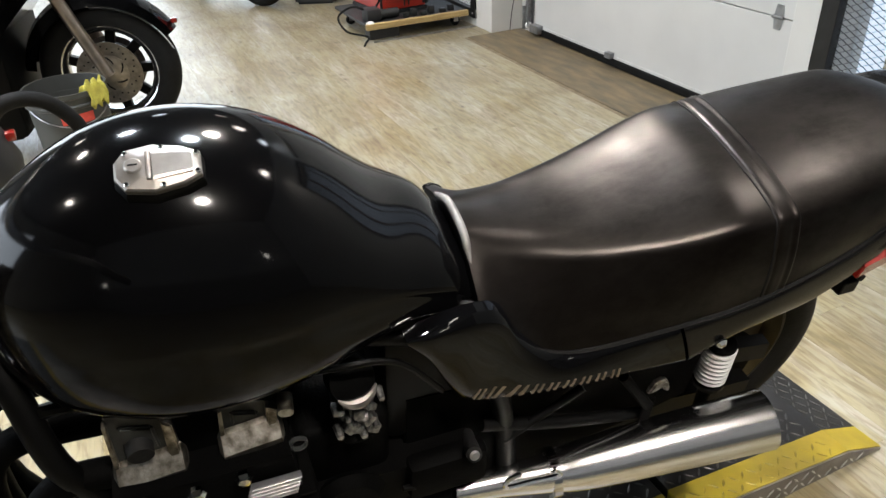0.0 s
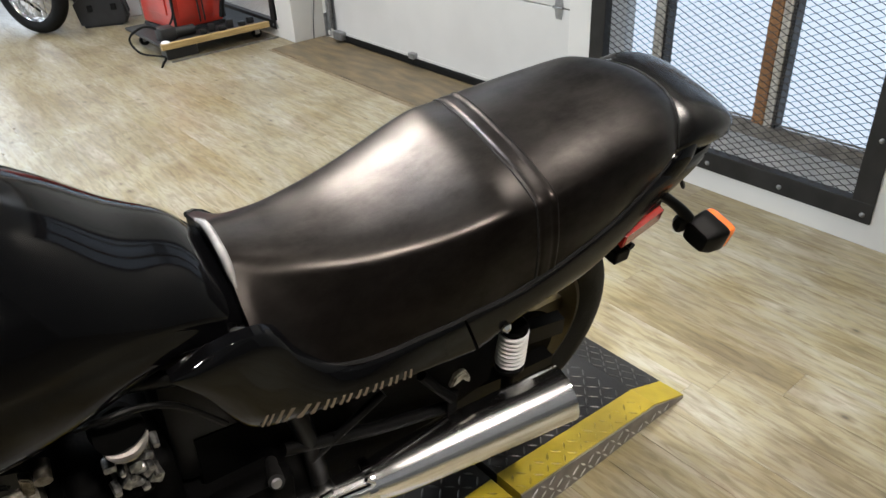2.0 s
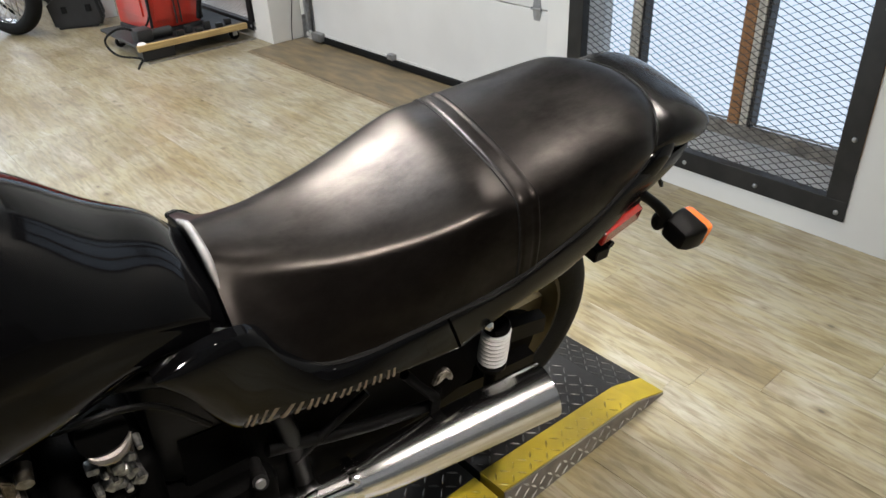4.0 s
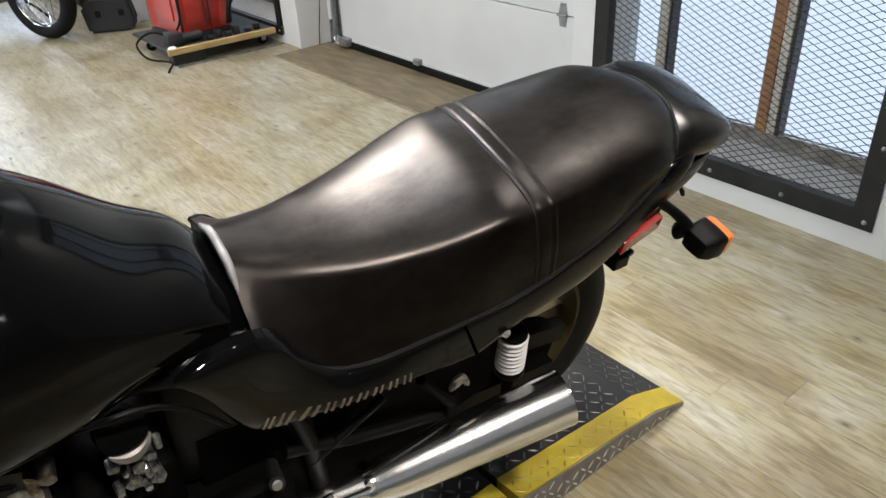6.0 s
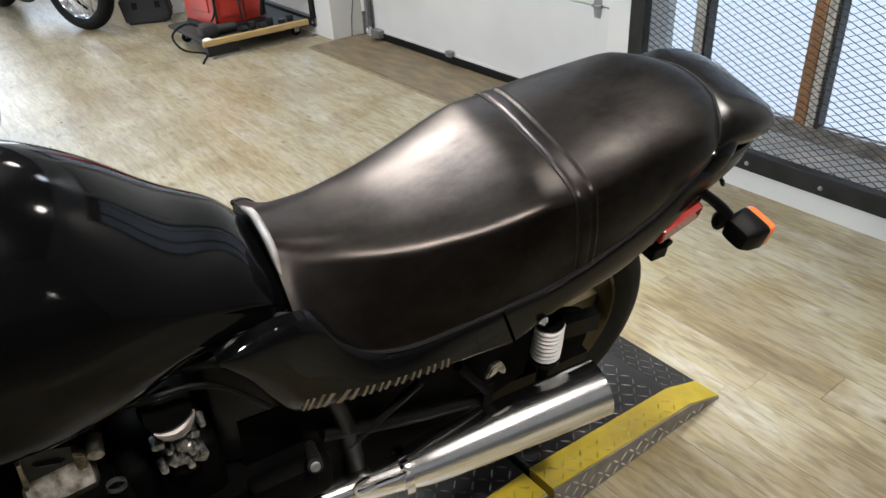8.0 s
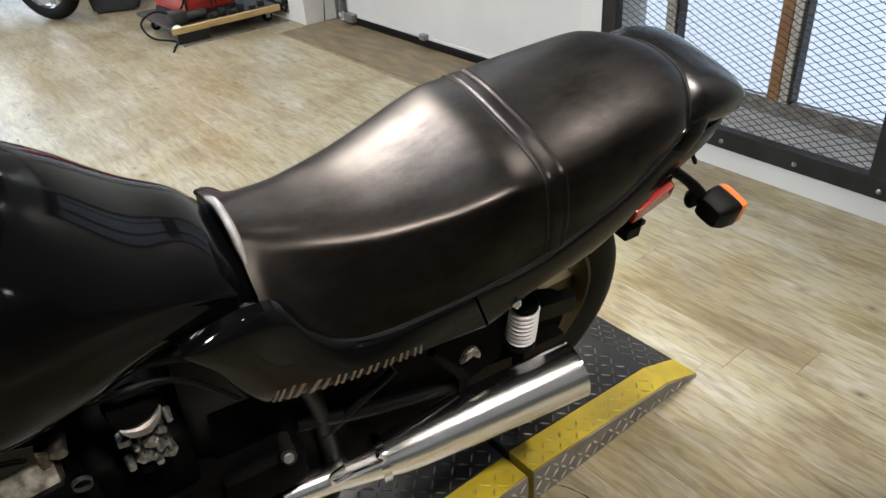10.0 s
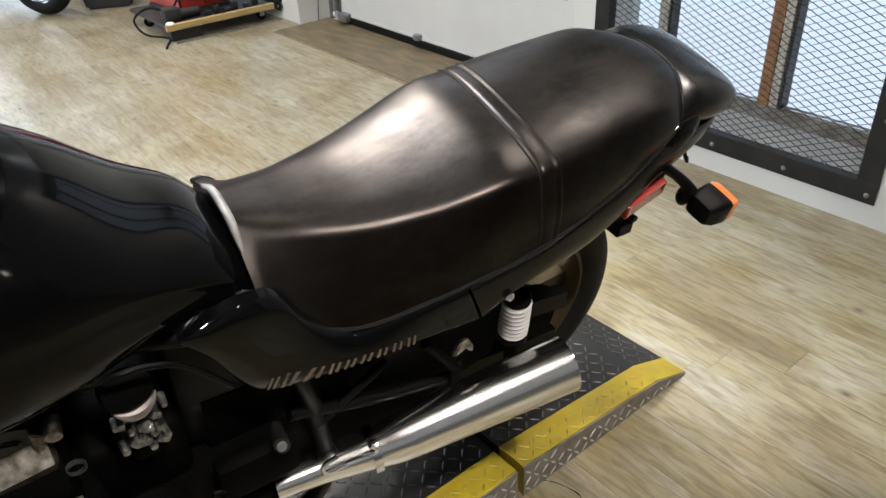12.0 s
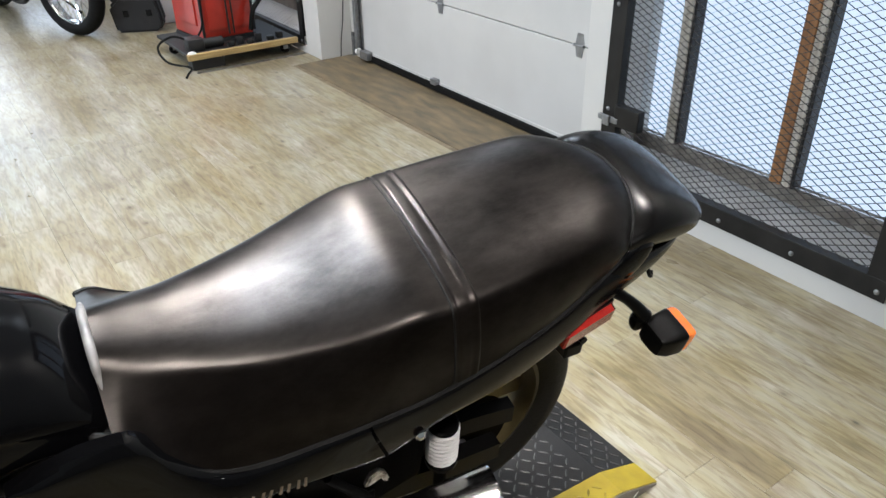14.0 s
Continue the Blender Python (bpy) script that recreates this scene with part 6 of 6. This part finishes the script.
    # dolly
    part("deck", box_bm(-0.30, 0.48, -0.35, 0.33, 0.085, 0.105, 0.004), M_CASE, g, "dark dolly deck")
    part("front_board", box_bm(-0.31, 0.47, -0.385, -0.352, 0.075, 0.115, 0.004), M_PALE, g, "pale timber front board")
    part("motor", tube_bm([(-0.16, -0.24, 0.14), (-0.02, -0.24, 0.14)], 0.032, 18), M_CASE, g, "black pump motor", True)
    for k, (x, y, h) in enumerate(((0.02, -0.29, 0.035), (0.09, -0.27, 0.05), (0.15, -0.30, 0.03), (0.22, -0.28, 0.055), (0.30, -0.30, 0.03), (0.38, -0.27, 0.04))):
        part("fitting", box_bm(x - 0.022, x + 0.022, y - 0.02, y + 0.02, 0.105, 0.105 + h, 0.006), M_CASE if k % 2 else M_DARKALU, g, "", True)
    part("pump_head", box_bm(-0.27, -0.16, -0.30, -0.18, 0.105, 0.19, 0.014), M_CASE, g, "", True)
    part("filter_bowl", lathe_bm([(0.02, 0), (0.03, 0.01), (0.03, 0.04), (0.02, 0.05), (0.001, 0.052)], 20, pose(-0.27, -0.35, 0.075)), M_APPL, g, "white filter bowl", True)
    for x, y in ((-0.24, -0.30), (0.40, -0.30), (-0.24, 0.15), (0.40, 0.15)):
        part("castor", disc_bm(0.036, 0.024, 16, pose(x, y + 0.012, 0.036, 90, 0, 0), bevel=0.004), M_RUBBER, g)
        part("castor_fork", box_bm(x - 0.016, x + 0.016, y - 0.022, y - 0.014, 0.03, 0.086), M_STEEL, g)
    part("front_box", box_bm(-0.28, -0.06, -0.352, -0.25, 0.0, 0.08, 0.004), M_CASE, g, "black box under the deck")
    part("rail", box_bm(-0.28, 0.50, -0.43, -0.415, 0.0, 0.012), M_STEEL, g, "steel floor rail")
    part("power_cord", tube_bm([(-0.22, -0.25, 0.16), (-0.33, -0.18, 0.20), (-0.42, -0.12, 0.13), (-0.40, -0.22, 0.05), (-0.30, -0.36, 0.03), (-0.34, -0.42, 0.006), (-0.37, -0.48, 0.006)], 0.0075, 8, 50), M_RUBBER, g, "black power cord", True)
    return g


red_machine()


def shelf_unit():
    g = thing("shelf_unit", "white shelf unit with papers beside the parked motorcycles", "shelf", pose(2.10, 6.42, 0))
    part("side_panel", box_bm(-0.16, 0.0, -0.10, 0.0, 0, 1.6, 0.003), M_WHITE, g)
    part("side_panel", box_bm(-0.16, 0.0, 0.85, 0.88, 0, 1.6, 0.003), M_WHITE, g)
    part("back_panel", box_bm(0.0, 0.02, -0.10, 0.88, 0, 1.6), M_WHITE, g)
    for z in (0.04, 0.42, 0.80, 1.2, 1.58):
        part("shelf", box_bm(-0.155, 0.0, 0.0, 0.85, z, z + 0.02, 0.002), M_WHITE, g)
    return g


shelf_unit()
paper = tagged(part("paper_stack", box_bm(1.96, 2.07, 6.50, 6.75, 0.44, 0.50, 0.002), M_APPL), "small stack of white papers on the shelf", "papers")


def hard_case():
    g = thing("tool_case", "dark grey plastic case standing on the floor", "case", pose(1.80, 6.22, 0, 0, 0, -24))
    part("shell", prism_bm([(-0.17, 0), (0.15, 0), (0.19, 0.06), (0.16, 0.25), (-0.12, 0.27), (-0.20, 0.20)], -0.08, 0.0, 0.02), M_CASE, g, "", True)
    part("shell", prism_bm([(-0.17, 0), (0.15, 0), (0.19, 0.06), (0.16, 0.25), (-0.12, 0.27), (-0.20, 0.20)], 0.004, 0.09, 0.02), M_CASE, g, "", True)
    part("handle", tube_bm([(-0.05, 0.0, 0.262), (-0.04, 0.0, 0.295), (0.06, 0.0, 0.29), (0.07, 0.0, 0.255)], 0.009, 8, 16), M_RUBBER, g)
    for x in (-0.08, 0.09):
        part("latch", box_bm(x - 0.02, x + 0.02, -0.088, -0.076, 0.12, 0.17, 0.004), M_RUBBER, g)
    return g


hard_case()


def battery_charger():
    g = thing("battery_charger", "black and yellow battery charger on the low shelf", "charger", pose(2.02, 6.62, 0.06))
    part("body", box_bm(-0.08, 0.08, -0.09, 0.09, 0, 0.17, 0.02), M_CASE, g, "black case", True)
    part("front_panel", box_bm(-0.088, -0.079, -0.085, 0.085, 0.01, 0.09, 0.003), M_YPLASTIC, g, "yellow front panel")
    part("slot", box_bm(-0.091, -0.087, -0.05, 0.05, 0.04, 0.06), M_CASE, g)
    part("handle", tube_bm([(0, -0.06, 0.165), (0, -0.05, 0.205), (0, 0.05, 0.205), (0, 0.06, 0.165)], 0.01, 8, 16), M_CASE, g)
    return g


battery_charger()
carton = thing("carton", "brown cardboard carton against the end wall", "box", pose(1.15, 9.30, 0))
part("body", box_bm(-0.25, 0.22, -0.2, 0.2, 0, 0.55, 0.004), M_CARD, carton)
part("flap", box_bm(-0.25, 0.22, -0.2, 0.0, 0.551, 0.556), M_CARD, carton)
part("tape", box_bm(-0.252, 0.222, -0.204, -0.2, 0.26, 0.31), M_PALE, carton)
canister = thing("jerry_can", "white plastic canister standing beside the carton", "canister", pose(1.55, 9.28, 0))
part("body", box_bm(-0.14, 0.14, -0.11, 0.11, 0, 0.42, 0.03, seg=3), M_APPL, canister, "", True)
part("cap", disc_bm(0.03, 0.03, 20, pose(-0.07, 0, 0.415), bevel=0.004), M_CASE, canister, "", True)
part("handle", tube_bm([(0.0, 0, 0.41), (0.02, 0, 0.46), (0.10, 0, 0.46), (0.12, 0, 0.41)], 0.012, 8, 16), M_APPL, canister, "", True)
part("label", box_bm(-0.06, 0.08, -0.1145, -0.1125, 0.12, 0.30), M_CASE, canister, "grey printed patch")


def lock_box():
    g = thing("lock_box", "small black lock box on the window grate frame", "lock box", pose(WX - 0.008, 1.945, 0.35))
    part("box", box_bm(-0.04, 0.0, -0.15, -0.023, -0.012, 0.076, 0.005), M_BLACKMETAL, g)
    part("hasp", box_bm(-0.045, -0.03, -0.045, 0.058, 0.0, 0.022, 0.002), M_GALV, g, "bright hasp")
    part("padlock", box_bm(-0.055, -0.046, -0.01, 0.025, -0.015, 0.03, 0.005), M_GALV, g, "bright padlock")
    return g


lock_box()

# ceiling lamps and wall lamps
for x, y in SPOTS:
    g = thing("ceiling_or_fill_spot", "round white ceiling spotlight or added fill lamp", "ceiling light", pose(x, y, CEIL), group="ceiling spots")
    part("housing", lathe_bm([(0.14, 0.0), (0.152, -0.004), (0.152, -0.055), (0.148, -0.06), (0.142, -0.055), (0.14, -0.01)], 24, closed=True), M_APPL, g, "", True)
for x, y, z, rz in WALL_LAMPS:
    g = thing("wall_lamp", "round white wall lamp", "wall light", pose(x, y, z, 0, 0, rz), group="wall lamps")
    part("back_plate", disc_bm(0.12, 0.02, 24, pose(0, 0.0, 0, 90, 0, 0)), M_APPL, g, "", True)
    part("shade", lathe_bm([(0.102, 0.018), (0.108, 0.02), (0.116, 0.055), (0.110, 0.056)], 24, pose(0, 0.0, 0, 90, 0, 0)), M_APPL, g, "", True)


def flat_floor():
    base = tagged(part("floor", box_bm(-4.4, 3.1, -3.4, 9.8, -0.12, -0.004), M_JOINT), "pale grey-brown oak vinyl plank floor", "floor", kind="structure")
    return base


floor = flat_floor()
thr = part("threshold", box_bm(2.362, DX + 0.06, 2.1, PY, -0.02, 0.001), M_THRESH, floor, "darker worn brown threshold before the door")


def planks():
    rnd = random.Random(4)
    W, Lp = 0.128, 1.22
    shared = {}
    near, far_v = [], []
    cols = int((WX - (-4.2)) / W) + 1
    for i in range(cols):
        x1 = min(WX - i * W, WX)
        x0 = x1 - W
        y = -3.2 - rnd.random() * Lp
        while y < 9.6:
            a, b = max(y, -3.2), min(y + Lp, 9.6)
            y += Lp
            if b - a < 0.03:
                continue
            if x1 > 2.365 and b > 2.05 and a < PY:
                # cut round the threshold
                pieces = [(a, min(b, 2.05))] if a < 2.05 else []
                if b > PY:
                    pieces.append((max(a, PY), b))
                if x0 < 2.30:
                    c, d = max(a, 2.05), min(b, PY)
                    if d - c > 0.03:
                        near.append((x0, 2.3605, c, d))
            else:
                pieces = [(a, b)]
            for c, d in pieces:
                if d - c > 0.03:
                    (near if (-1.2 < x0 and -0.6 < c < 7.0) else far_v).append((x0, x1, c, d))
    for x0, x1, c, d in near:
        key = (round(x1 - x0, 3), round(d - c, 3))
        if key not in shared:
            me = bpy.data.meshes.new("plank")
            own = box_bm(0.0003, key[0] - 0.0003, 0.0003, key[1] - 0.0003, -0.006, 0.0)
            top = [e for e in own.edges if all(v.co.z > -0.001 for v in e.verts)]
            bmesh.ops.bevel(own, geom=top, offset=0.0004, segments=1, affect="EDGES")
            own.to_mesh(me)
            own.free()
            me.materials.append(M_PLANK)
            shared[key] = me
        ob = new("plank", shared[key])
        ob.parent = floor
        ob.location = (x0, c, 0)
    own_v, own_f = [], []
    for x0, x1, c, d in far_v:
        k = len(own_v)
        own_v += [(x0 + 0.0008, c + 0.0008, 0), (x1 - 0.0008, c + 0.0008, 0), (x1 - 0.0008, d - 0.0008, 0), (x0 + 0.0008, d - 0.0008, 0),
                  (x0 + 0.0008, c + 0.0008, -0.006), (x1 - 0.0008, c + 0.0008, -0.006), (x1 - 0.0008, d - 0.0008, -0.006), (x0 + 0.0008, d - 0.0008, -0.006)]
        own_f += [(k, k + 1, k + 2, k + 3), (k, k + 4, k + 5, k + 1), (k + 1, k + 5, k + 6, k + 2), (k + 2, k + 6, k + 7, k + 3), (k + 3, k + 7, k + 4, k)]
    me = bpy.data.meshes.new("more_planks")
    me.from_pydata(own_v, [], own_f)
    me.materials.append(M_PLANK)
    ob = new("more_planks", me)
    ob.parent = floor
    tagged(ob, "more oak vinyl planks further off", kind="stuff")


crack = [(0.955, 0.733), (0.974, 0.701), (0.985, 0.650), (0.962, 0.612), (0.955, 0.575), (0.972, 0.53), (0.965, 0.47), (0.99, 0.40)]
path = smooth_path([(x, y, 0) for x, y in crack], 60)
rnd = random.Random(2)
own = bmesh.new()
row = [(own.verts.new((p.x - w, p.y, 0.0012)), own.verts.new((p.x + w, p.y, 0.0012))) for p in path for w in (0.0009 + rnd.uniform(-0.0006, 0.0012),)]
for a, b in zip(row, row[1:]):
    own.faces.new((a[0], a[1], b[1], b[0]))
part("crack", own, M_TRIM, floor, "dark crack in the worn floor")
planks()
